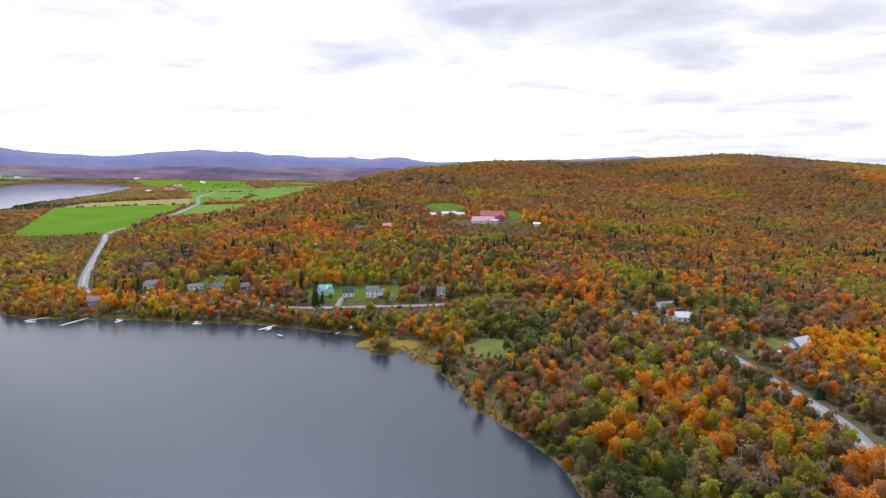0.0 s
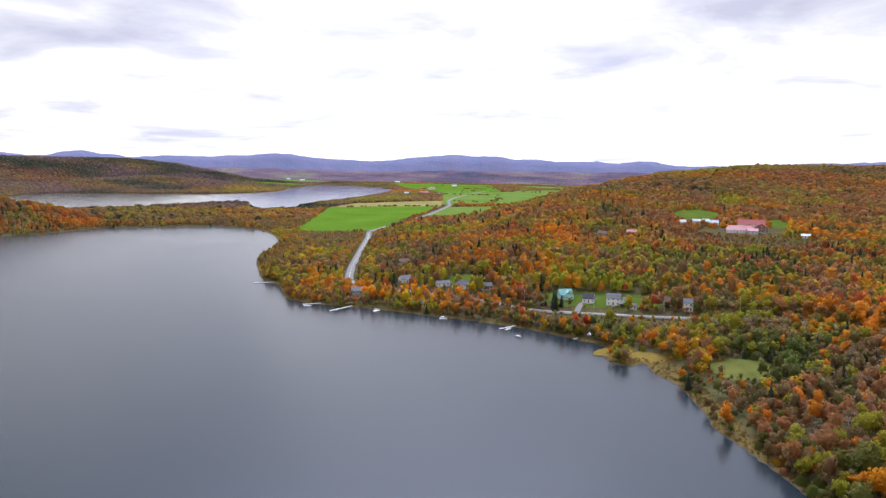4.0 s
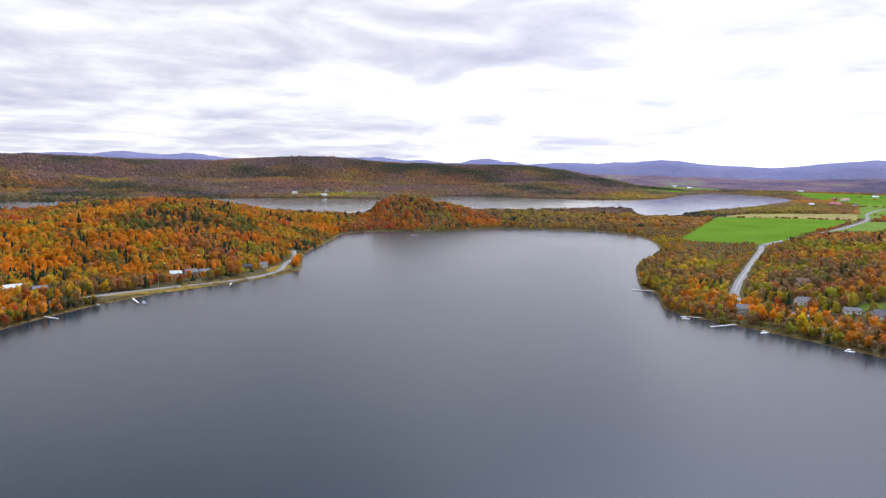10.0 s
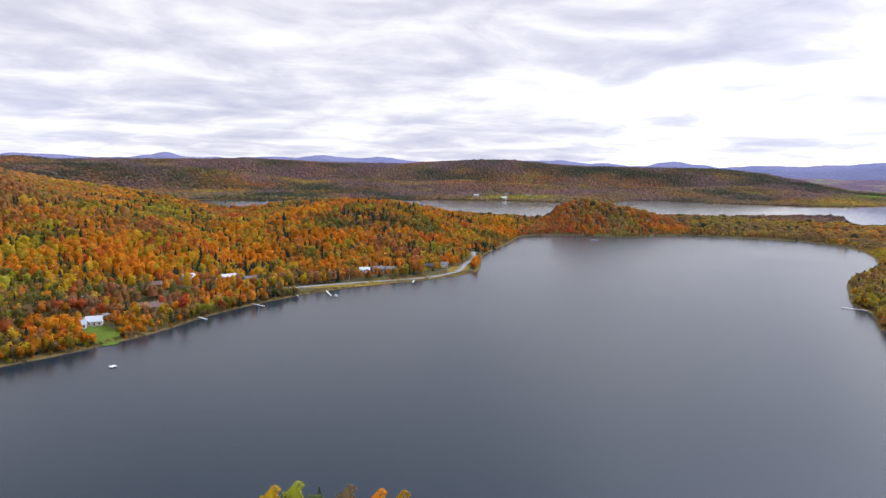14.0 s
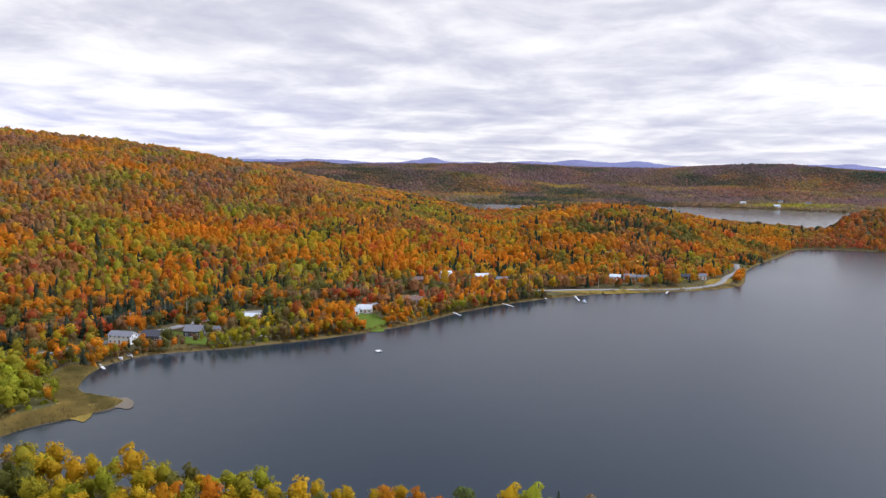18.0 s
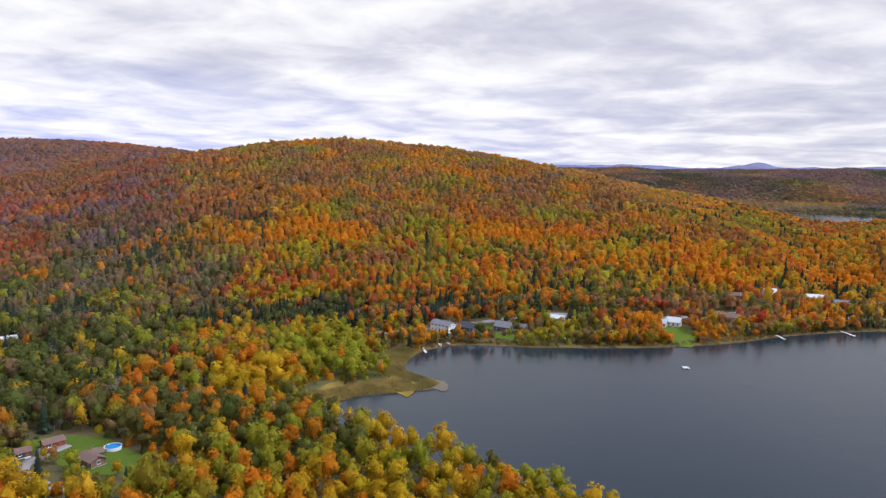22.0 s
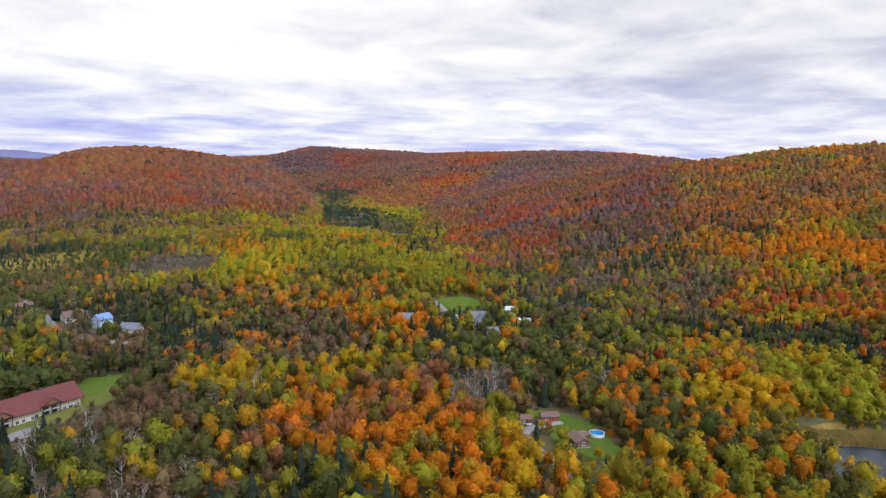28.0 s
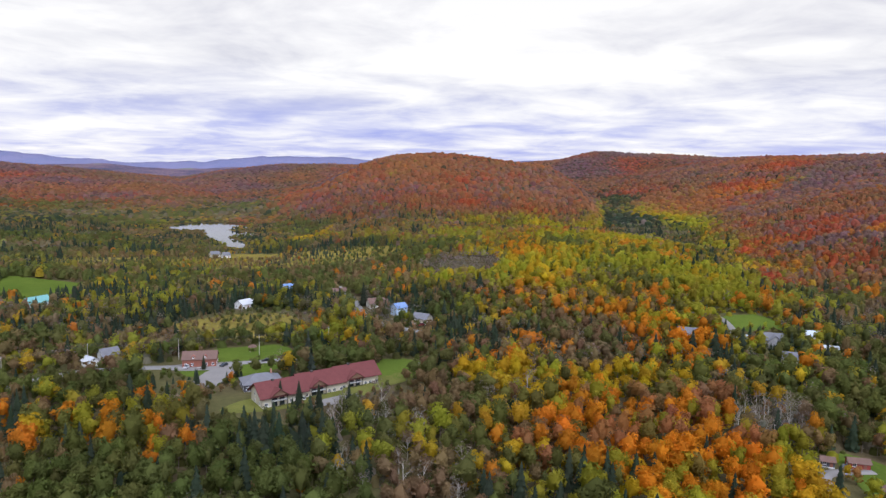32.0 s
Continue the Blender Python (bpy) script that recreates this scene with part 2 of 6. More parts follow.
def value_noise(x, y, size, seed, octaves=3):
    """Smooth noise from 0 to 1 with features of that size in metres."""
    total, gain, norm = 0.0, 1.0, 0.0
    for k in range(octaves):
        u, v = x / size * 2 ** k + 1000, y / size * 2 ** k + 1000
        i, j = np.floor(u), np.floor(v)
        fu, fv = u - i, v - j
        fu, fv = fu * fu * (3 - 2 * fu), fv * fv * (3 - 2 * fv)
        s = seed + 17 * k
        n = (lattice(i, j, s) * (1 - fu) + lattice(i + 1, j, s) * fu) * (1 - fv) + (lattice(i, j + 1, s) * (1 - fu) + lattice(i + 1, j + 1, s) * fu) * fv
        total, norm, gain = total + n * gain, norm + gain, gain * 0.5
    return total / norm


def segment_distance(x, y, line):
    best = np.full(x.shape, 1e9)
    for (ax, ay), (bx, by) in zip(line[:-1], line[1:]):
        dx, dy = bx - ax, by - ay
        u = np.clip(((x - ax) * dx + (y - ay) * dy) / (dx * dx + dy * dy + 1e-9), 0, 1)
        np.minimum(best, (x - ax - u * dx) ** 2 + (y - ay - u * dy) ** 2, out=best)
    return np.sqrt(best)


def inside(x, y, loop):
    odd = np.zeros(x.shape, bool)
    for (ax, ay), (bx, by) in zip(loop, np.roll(loop, -1, 0)):
        if ay != by:
            odd ^= ((ay > y) != (by > y)) & (x < (bx - ax) * (y - ay) / (by - ay) + ax)
    return odd


near_shore = [(44, 196), (48, 165), (25, 125), (-30, 105), (-85, 92), (-125, 68), (-156, 62), (-170, 46), (-181, 16), (-189, -17), (-196, -53), (-201, -85), (-208, -115), (-217, -143), (-226, -155)]
west_shore = [(-247, -146), (-262, -130), (-276, -122), (-283, -138), (-292, -149), (-321, -154), (-346, -139), (-360, -102), (-372, -76), (-387, -48), (-402, -26), (-426, 2), (-452, 24), (-480, 55),
              (-506, 92), (-522, 123), (-534, 155), (-546, 214), (-560, 254), (-582, 285), (-634, 313), (-690, 346), (-782, 426), (-858, 492)]
north_shore = [(-858, 560), (-812, 650), (-815, 740), (-763, 812), (-686, 863), (-608, 851), (-522, 770), (-469, 686), (-424, 590), (-383, 533), (-346, 488), (-318, 470)]
east_shore = [(-280, 425), (-245, 417), (-207, 418), (-165, 416), (-124, 412), (-90, 405), (-62, 393), (-44, 384), (-40, 358), (-28, 349), (-19, 358), (-14, 342),
              (-3, 327), (10, 288), (12, 276), (24, 256), (34, 236), (41, 219)]
LAKE = smooth_loop(near_shore + west_shore + north_shore + east_shore)
FAR_LAKE = smooth_loop([(-1700, 10), (-1470, 110), (-1400, 280), (-1330, 500), (-1225, 615), (-1120, 690), (-1180, 880), (-1110, 1040), (-1085, 1075), (-1080, 1190),
                        (-1040, 1400), (-930, 1260), (-850, 1260), (-920, 1560), (-960, 1830), (-1060, 2250), (-1225, 2631), (-1668, 2869), (-1520, 2350),
                        (-1380, 2018), (-1420, 1780), (-1600, 1620), (-1780, 1440), (-1640, 1200), (-1700, 1050), (-1806, 918), (-1870, 675), (-1850, 330), (-1900, 60)], 3)
POND = smooth_loop([(369, -1036), (374, -1095), (330, -1138), (269, -1115), (248, -1074), (276, -1013), (221, -973), (223, -931), (249, -913), (216, -866), (200, -800), (214, -798), (234, -838), (278, -908),
                    (292, -968), (317, -980), (345, -986)], 4)
WATERS = (LAKE, FAR_LAKE, POND)


def shore_distance(x, y):
    """Metres from the nearest shore; negative in the water."""
    d, wet = np.full(x.shape, 1e9), np.zeros(x.shape, bool)
    for loop in WATERS:
        d = np.minimum(d, segment_distance(x, y, np.vstack([loop, loop[:1]])))
        wet |= inside(x, y, loop)
    return np.where(wet, -d, d)


# ridges: crest points (bearing, distance, height) and the reach of the slopes
RIDGES = [
    ([(-50, 2800, 100), (-33, 2600, 112), (-27, 2300, 127), (-23, 2200, 140), (-19, 2200, 130), (-10, 2000, 106), (-4, 1900, 107), (4, 1500, 77), (8, 1300, 58),
      (13, 1150, 38), (18, 1000, 20), (22, 900, 13), (26, 800, 7)], 1080),
    ([(152, 1900, 60), (146, 1800, 76), (140, 1620, 88), (134, 1450, 98), (128, 1250, 118), (122.4, 1150, 128), (115.8, 1150, 122), (111, 1150, 110), (105.8, 1150, 93), (101.4, 1130, 78), (96.8, 1100, 55), (92.1, 1050, 40),
      (88.3, 1000, 25)], 760),
    ([(89.3, 950, 31), (87.6, 950, 27), (85.8, 950, 23), (83.8, 950, 21), (81.5, 950, 26), (79.8, 950, 32), (77.8, 950, 38), (75, 930, 41), (72, 910, 38), (70, 900, 34), (65.7, 890, 30), (63.8, 880, 20),
      (61.5, 870, 17)], 380),
    ([(108, 2700, 60), (97, 2700, 78), (91, 2700, 82), (88.8, 2700, 80), (86.7, 2700, 74), (84.5, 2700, 55), (81.8, 2700, 46), (78.6, 2650, 23), (75.6, 2650, 31), (72, 2650, 27), (68.5, 2650, 29), (65.7, 2650, 36),
      (61.9, 2700, 27), (57.9, 2700, 22), (54.8, 2750, 18), (50, 2800, 20), (46, 2850, 25), (43, 2900, 32), (40, 2900, 20), (38, 2900, 8)], 420),
    ([(170, 3300, 120), (157, 2600, 128), (149, 2100, 134), (144, 2000, 138), (139, 1900, 130), (134, 1750, 112)], 950),
    ([(191, 1500, 22), (188, 1500, 40), (184.4, 1520, 88), (181.6, 1600, 111), (178.8, 1600, 119), (176, 1600, 117), (172, 1650, 101), (169, 1900, 96)], 720),
    ([(172, 2500, 100), (168, 2400, 120), (165.2, 2400, 149), (160.6, 2400, 141), (153.5, 2450, 117)], 700),
    ([(240, 2500, 110), (211, 2400, 80), (207, 2400, 66), (203.4, 2400, 50), (200, 2300, 34)], 1000),
    ([(196, 2500, 55), (191, 2500, 83), (186, 2500, 88), (181, 2700, 90)], 900),
    ([(187, 900, 14), (182, 850, 20), (175, 750, 22), (169.7, 700, 27), (163, 600, 25), (158, 560, 20), (153.3, 520, 13), (150.4, 480, 7)], 260),
    ([(58.5, 1150, 8), (57.2, 1150, 33), (55.3, 1150, 44), (52.4, 1150, 38), (49, 1120, 25), (46, 1130, 10)], 170),
    ([(125, 3400, 90), (110, 3400, 80), (101.5, 3500, 95), (99, 3500, 107), (96.8, 3500, 91), (92, 3500, 99), (87.4, 3500, 103), (84.2, 3500, 105), (83.3, 3500, 114), (80.2, 3500, 107), (77.7, 3500, 100),
      (73.4, 3500, 95), (70.3, 3500, 97), (68.4, 3500, 109), (67.1, 3500, 115), (64.3, 3500, 124), (61.9, 3500, 126), (60, 3500, 119), (58, 3500, 109), (56, 3500, 105), (52.5, 3550, 106), (47.8, 3600, 102),
      (45, 3600, 98), (42, 3650, 78), (39, 3700, 46), (36, 3750, 10)], 640),
]


# low banks of reeds and sand: place, half-widths, turn
REED_BEDS = [(-36, 374, 11, 7, 50), (-24, 357, 7, 9, 20), (-6, 350, 8, 16, 20), (-274, -134, 17, 8, 35), (-240, -158, 24, 6, 10), (16, 292, 4, 40, 16), (-360, -125, 30, 4, 60), (-560, 205, 6, 60, 10)]


def land_height(x, y, sd):
    hill = 0.0
    for crest, reach in RIDGES:
        c = np.array(crest, float)
        cx, cy = polar(c[:, 0], c[:, 1])
        best = np.zeros(x.shape)
        for i in range(len(c) - 1):
            dx, dy = cx[i + 1] - cx[i], cy[i + 1] - cy[i]
            u = np.clip(((x - cx[i]) * dx + (y - cy[i]) * dy) / (dx * dx + dy * dy), 0, 1)
            w = np.clip(1 - ((x - cx[i] - u * dx) ** 2 + (y - cy[i] - u * dy) ** 2) / reach ** 2, 0, 1)
            best = np.maximum(best, (c[i, 2] * (1 - u) + c[i + 1, 2] * u) * w * w)
        # each hill is capped, bearing by bearing, to its skyline seen from the camera
        bearing = (np.degrees(np.arctan2(-x, y)) + 60) % 360 - 60
        order = np.argsort(c[:, 0])
        sky_az = np.concatenate([[c[order[0], 0] - 5], c[order, 0], [c[order[-1], 0] + 5]])
        best = np.minimum(best, np.interp(bearing, sky_az, np.concatenate([[0], c[order, 2], [0]])))
        if crest is RIDGES[0][0]:  # this flank falls away to the plain
            past = np.hypot(x, y) - np.interp(bearing, c[:, 0], c[:, 1])
            best = best * (1 - np.clip(past / 420, 0, 1) * np.clip((bearing - 3) / 8, 0, 1))
        hill = hill + best ** 12
    hill = hill ** (1 / 12)
    s = np.clip(sd / 170, 0, 1)
    hill = hill * s * s * (3 - 2 * s)
    base = np.where(sd > 0, np.minimum(0.15 * sd, 1.4) + np.clip((sd - 15) * 0.02, 0, 3.5), np.maximum(0.1 * sd, -5))
    rough = (value_noise(x, y, 160, 3) - 0.5) * np.clip(hill * 0.16, 0, 9) + (value_noise(x, y, 420, 9) - 0.5) * np.clip(hill * 0.12, 0, 10)
    reed = np.where(sd > 0, (value_noise(x, y, 14, 5) - 0.5) * np.clip(sd * 0.08, 0, 0.8), 0)
    z = base + hill + rough + reed
    for x0, y0, rx, ry, turn in REED_BEDS:
        c, s = math.cos(radians(turn)), math.sin(radians(turn))
        q = (((x - x0) * c + (y - y0) * s) / rx) ** 2 + ((-(x - x0) * s + (y - y0) * c) / ry) ** 2
        k = np.clip(1.6 - q, 0, 1)
        z = np.where(sd > 0, z * (1 - k) + k * (0.12 + 0.55 * value_noise(x, y, 11, 77)), z)
    return z


AZ = np.concatenate([np.arange(-42, 214, 0.3), np.arange(214, 318, 2.0)])
RR = np.concatenate([[6.0], 14 * 1.034 ** np.arange(0, 69), 140 * 1.02 ** np.arange(0, 84), 735 * 1.017 ** np.arange(0, 35), 1325 * 1.034 ** np.arange(0, 39)])
RR = RR[RR < 4850]
gx, gy = polar(AZ[:, None], RR[None, :])
g_shore = shore_distance(gx, gy)
g_height = land_height(gx, gy, g_shore)


def lookup(table, x, y):
    """Bilinear value of a table on the land's polar grid."""
    az = (np.degrees(np.arctan2(-x, y)) + 42) % 360 - 42
    r = np.clip(np.hypot(x, y), RR[0], RR[-1] - 1)
    i = np.clip(np.searchsorted(AZ, az, "right") - 1, 0, len(AZ) - 1)
    step = np.where(i + 1 < len(AZ), AZ[np.minimum(i + 1, len(AZ) - 1)], AZ[0] + 360) - AZ[i]
    u = np.clip((az - AZ[i]) / step, 0, 1)
    j = np.clip(np.searchsorted(RR, r, "right") - 1, 0, len(RR) - 2)
    v = (r - RR[j]) / (RR[j + 1] - RR[j])
    k = (i + 1) % len(AZ)
    return (table[i, j] * (1 - u) + table[k, j] * u) * (1 - v) + (table[i, j + 1] * (1 - u) + table[k, j + 1] * u) * v


def ground_z(x, y):
    return float(lookup(g_height, np.array([x], float), np.array([y], float))[0])


def mesh_from(name, verts, faces, mats, smooth=False, slots=None, colours=None):
    """A mesh from an array of vertices and an array (or list of arrays) of equal-sided faces."""
    me = bpy.data.meshes.new(name)
    faces = faces if isinstance(faces, list) else [faces]
    me.vertices.add(len(verts))
    me.vertices.foreach_set("co", np.asarray(verts, np.float32).ravel())
    loops = np.concatenate([f.ravel() for f in faces]).astype(np.int32)
    sizes = np.concatenate([np.full(len(f), f.shape[1]) for f in faces])
    starts = np.concatenate([[0], np.cumsum(sizes)[:-1]]).astype(np.int32)
    me.loops.add(len(loops))
    me.loops.foreach_set("vertex_index", loops)
    me.polygons.add(len(starts))
    me.polygons.foreach_set("loop_start", starts)
    if slots is not None:
        me.polygons.foreach_set("material_index", np.asarray(slots, np.int32))
    me.polygons.foreach_set("use_smooth", np.full(len(starts), smooth))
    for m in mats:
        me.materials.append(m)
    if colours is not None:
        at = me.attributes.new("leaf_colour", "FLOAT_COLOR", "POINT")
        at.data.foreach_set("color", np.hstack([colours, np.ones((len(colours), 1))]).astype(np.float32).ravel())
    me.update(calc_edges=True)
    return me


na, nr = len(AZ), len(RR)
idx = np.arange(na * nr).reshape(na, nr)
nxt = np.roll(idx, -1, 0)
quads = np.stack([idx[:, :-1], idx[:, 1:], nxt[:, 1:], nxt[:, :-1]], -1).reshape(-1, 4)[:, ::-1]
hub = na * nr
fan = np.stack([np.full(na, hub), nxt[:, 0], idx[:, 0]], -1)[:, ::-1]
land_mesh = mesh_from("ground", np.vstack([np.stack([gx, gy, g_height], -1).reshape(-1, 3), [[0, 0, g_height[:, 0].mean()]]]), [quads, fan], [M_GROUND], smooth=True)
at = land_mesh.attributes.new("canopy", "FLOAT", "POINT")
far_mask = np.clip((np.hypot(gx, gy) - 1000) / 400, 0, 1) * (g_shore > 12)
at.data.foreach_set("value", np.append(far_mask.ravel(), 0).astype(np.float32))
ground = tagged(new("ground", land_mesh), "autumn woodland ground with leaf litter and grassy lake shore", "ground", kind="structure")


def water_sheet(name, loop, label, mat):
    """A level sheet that reaches under the banks."""
    c = loop.mean(0)
    wide = loop + (loop - c) / np.linalg.norm(loop - c, axis=1)[:, None] * 25
    lo, hi = wide.min(0), wide.max(0)
    xs, ys = np.linspace(lo[0], hi[0], 40), np.linspace(lo[1], hi[1], 40)
    X, Y = np.meshgrid(xs, ys, indexing="ij")
    k = np.arange(1600).reshape(40, 40)
    q = np.stack([k[:-1, :-1], k[1:, :-1], k[1:, 1:], k[:-1, 1:]], -1).reshape(-1, 4)
    # only squares over or beside the water
    mid = np.stack([X, Y], -1).reshape(-1, 2)[q].mean(1)
    near = inside(mid[:, 0], mid[:, 1], loop) | (segment_distance(mid[:, 0], mid[:, 1], np.vstack([loop, loop[:1]])) < 1.5 * (xs[1] - xs[0] + ys[1] - ys[0]))
    me = mesh_from(name, np.stack([X, Y, np.zeros_like(X)], -1).reshape(-1, 3), q[near], [mat])
    return tagged(new(name, me), label, "lake", kind="structure")


water_sheet("water", LAKE, "calm dark grey lake water under an overcast sky", M_WATER)
water_sheet("water_far", FAR_LAKE, "pale long lake winding between wooded shores", M_WATER_FAR)
water_sheet("water_pond", POND, "small bright pond in a wooded valley", M_WATER_POND)

# the blue ridges on the horizon: bearing and angle of the skyline in degrees
skyline_east = [(-60, 0.6), (-40, 0.4), (-33, 0.35), (-28, 0.75), (-22, 0.7), (-16, 0.88), (-13.6, 0.93), (-11, 0.66), (-2, 0.35), (1.2, 0.4), (3.4, 0.67), (6.4, 0.52), (10.6, 0.53), (14.2, 0.62),
                (16.4, 0.86), (19.4, 0.93), (22.7, 0.66), (25.8, 0.34), (29.6, 0.4), (33.9, 0.75), (37, 0.4), (41.5, 0.38), (44.8, 0.3), (48.2, 0.62), (52, 0.3), (55, 0.5)]
skyline_west = [(57, 0.48), (70, 0.36), (71.5, 0.58), (79.6, 0.55), (83.7, 0.43), (87, 0.22), (89.2, 0.66), (91.4, 0.22), (95, 0.3), (97, 0.42), (101.7, 0.36), (104.5, 0.25), (120, 0.3),
                (160, 0.4), (169.4, 0.62), (172, 0.5), (181, 0.4), (185, 0.55), (190, 0.52), (194, 0.28), (197, -0.1), (203, -0.15), (207, 0.17), (210.5, 0.55), (225, 0.5), (300, 0.6)]
sk = np.array(skyline_east + skyline_west)
ma = np.arange(-60, 300, 0.25)
me_ = np.interp(ma, sk[:, 0], sk[:, 1])
me_ = np.convolve(np.pad(me_, 3, "edge"), np.ones(7) / 7, "valid") * 0.5 + me_ * 0.5
me_ = me_ + (value_noise(ma * 10, ma * 0, 22, 4, 5) - 0.5) * 0.42


def backdrop(name, mat, label, far, crest, base):
    """A belt of ridges: rows from its foot, over the crest, down behind."""
    rows = []
    for k, (dr, f) in enumerate(((-350, -0.1), (-230, 0.3), (-110, 0.72), (0, 1.0), (110, 0.6), (190, 0.0))):
        uneven = (value_noise(ma * 10, ma * 0 + 40 * k, 16, 6, 3) - 0.5)
        x, y = polar(ma, far + dr + uneven * 90 * (f != 1.0))
        rows.append(np.stack([x, y, base + (crest - base) * f * (1 + 0.35 * uneven * (0 < f < 1))], -1))
    V = np.stack(rows, 1)
    k = np.arange(V.shape[0] * 6).reshape(-1, 6)
    q = np.stack([k[:-1, :-1], k[:-1, 1:], k[1:, 1:], k[1:, :-1]], -1).reshape(-1, 4)
    tagged(new(name, mesh_from(name, V.reshape(-1, 3), q[:, ::-1], [mat], smooth=True)), label, "mountains", kind="structure")


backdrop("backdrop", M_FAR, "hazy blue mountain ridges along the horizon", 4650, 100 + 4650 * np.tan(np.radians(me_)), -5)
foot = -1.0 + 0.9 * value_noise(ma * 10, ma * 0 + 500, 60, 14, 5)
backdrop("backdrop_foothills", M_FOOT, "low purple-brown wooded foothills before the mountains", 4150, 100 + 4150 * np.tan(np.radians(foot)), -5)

# ---- open ground: fields, lawns, roads; trees keep clear of it ----
CLEAR = []  # tests of where no tree stands
LOW = []  # tests of where only bushes stand


def patch(name, corners, mat, label, category="field", lift=0.3, n=24, wobble=6.0, keep=True):
    """A four-cornered piece of open ground laid over the land."""
    c = np.array(corners, float)
    u, v = np.meshgrid(np.linspace(0, 1, n), np.linspace(0, 1, n), indexing="ij")
    p = (c[0] * (1 - u)[..., None] + c[1] * u[..., None]) * (1 - v)[..., None] + (c[3] * (1 - u)[..., None] + c[2] * u[..., None]) * v[..., None]
    rim = np.minimum(np.minimum(u, 1 - u), np.minimum(v, 1 - v)) < 0.5 / n
    shift = np.stack([value_noise(p[..., 0], p[..., 1], 5 * wobble, 21), value_noise(p[..., 0], p[..., 1], 5 * wobble, 22)], -1) - 0.5
    p = p + shift * (rim * 2.0 * wobble)[..., None]
    z = np.maximum(lookup(g_height, p[..., 0], p[..., 1]) + lift, 0.25)
    k = np.arange(n * n).reshape(n, n)
    q = np.stack([k[:-1, :-1], k[1:, :-1], k[1:, 1:], k[:-1, 1:]], -1).reshape(-1, 4)
    if np.cross(c[1] - c[0], c[3] - c[0]) < 0:
        q = q[:, ::-1]
    ob = tagged(new(name, mesh_from(name, np.concatenate([p, z[..., None]], -1).reshape(-1, 3), q, [mat], smooth=True)), label, category, kind="structure")
    if keep:
        CLEAR.append(lambda x, y, c=c: inside(x, y, c))
    return ob


def oval(name, x, y, rx, ry, turn, mat, label, category="lawn", lift=0.22, keep=True, low=0.0):
    """A lawn, yard or clearing with an uneven rim."""
    rings, segs = 7, 40
    a = np.linspace(0, 2 * np.pi, segs, endpoint=False)
    wav = 1 + (value_noise(np.cos(a) * 3 + x, np.sin(a) * 3 + y, 1.3, 31) - 0.5) * 0.5
    rr = np.linspace(0.02, 1, rings)
    ux, uy = np.cos(a)[:, None] * rr * rx * wav[:, None], np.sin(a)[:, None] * rr * ry * wav[:, None]
    ct, st = math.cos(radians(turn)), math.sin(radians(turn))
    px, py = x + ux * ct - uy * st, y + ux * st + uy * ct
    z = np.maximum(lookup(g_height, px, py) + lift, 0.2)
    k = np.arange(segs * rings).reshape(segs, rings)
    kn = np.roll(k, -1, 0)
    q = np.stack([k[:, :-1], k[:, 1:], kn[:, 1:], kn[:, :-1]], -1).reshape(-1, 4)
    ob = tagged(new(name, mesh_from(name, np.stack([px, py, z], -1).reshape(-1, 3), q, [mat], smooth=True)), label, category, kind="structure")
    if keep:
        CLEAR.append(lambda X, Y: (((X - x) * ct + (Y - y) * st) / rx) ** 2 + ((-(X - x) * st + (Y - y) * ct) / ry) ** 2 < 1.0)
    if low:
        LOW.append(lambda X, Y: (((X - x) * ct + (Y - y) * st) / (rx * low + 6)) ** 2 + ((-(X - x) * st + (Y - y) * ct) / (ry * low + 6)) ** 2 < 1.0)
    return ob


def road(name, points, width, mat, label, margin=2.2, lift=0.35, line=False, low=True):
    """A ribbon that follows the land, with a slight crown and a painted line where it has one."""
    p = smooth_line(points, 10)
    d = np.gradient(p, axis=0)
    nrm = np.stack([-d[:, 1], d[:, 0]], -1) / np.linalg.norm(d, axis=1)[:, None]
    off = np.array([-0.5, -0.47, 0.0, 0.47, 0.5]) * width
    drop = np.array([-0.5, 0.02, 0.08, 0.02, -0.5])
    q = p[:, None] + nrm[:, None] * off[None, :, None]
    z = np.maximum(lookup(g_height, p[:, 0], p[:, 1]), 0.6)
    z = np.convolve(np.pad(z, 3, "edge"), np.ones(7) / 7, "valid")[:, None] + lift + drop[None]
    k = np.arange(len(p) * 5).reshape(-1, 5)
    f = np.stack([k[:-1, :-1], k[1:, :-1], k[1:, 1:], k[:-1, 1:]], -1).reshape(-1, 4)[:, ::-1]
    ob = tagged(new(name, mesh_from(name, np.concatenate([q, z[..., None]], -1).reshape(-1, 3), f, [mat], smooth=True)), label, "road", kind="structure")
    if line:
        k = np.arange(len(p) * 2).reshape(-1, 2)
        q2 = p[:, None] + nrm[:, None] * (np.array([-0.07, 0.07]))[None, :, None]
        z2 = np.repeat(z[:, 2:3] + 0.03, 2, 1)
        f = np.stack([k[:-1, 0], k[1:, 0], k[1:, 1], k[:-1, 1]], -1)[:, ::-1]
        stripe = new("centre_line", mesh_from("centre_line", np.concatenate([q2, z2[..., None]], -1).reshape(-1, 3), f, [M_LINE]))
        stripe.parent = ob
    CLEAR.append(lambda x, y: segment_distance(x, y, p[::3]) < width / 2 + margin)
    if low:
        LOW.append(lambda x, y: segment_distance(x, y, p[::3]) < width / 2 + margin * 1.8)
    return ob


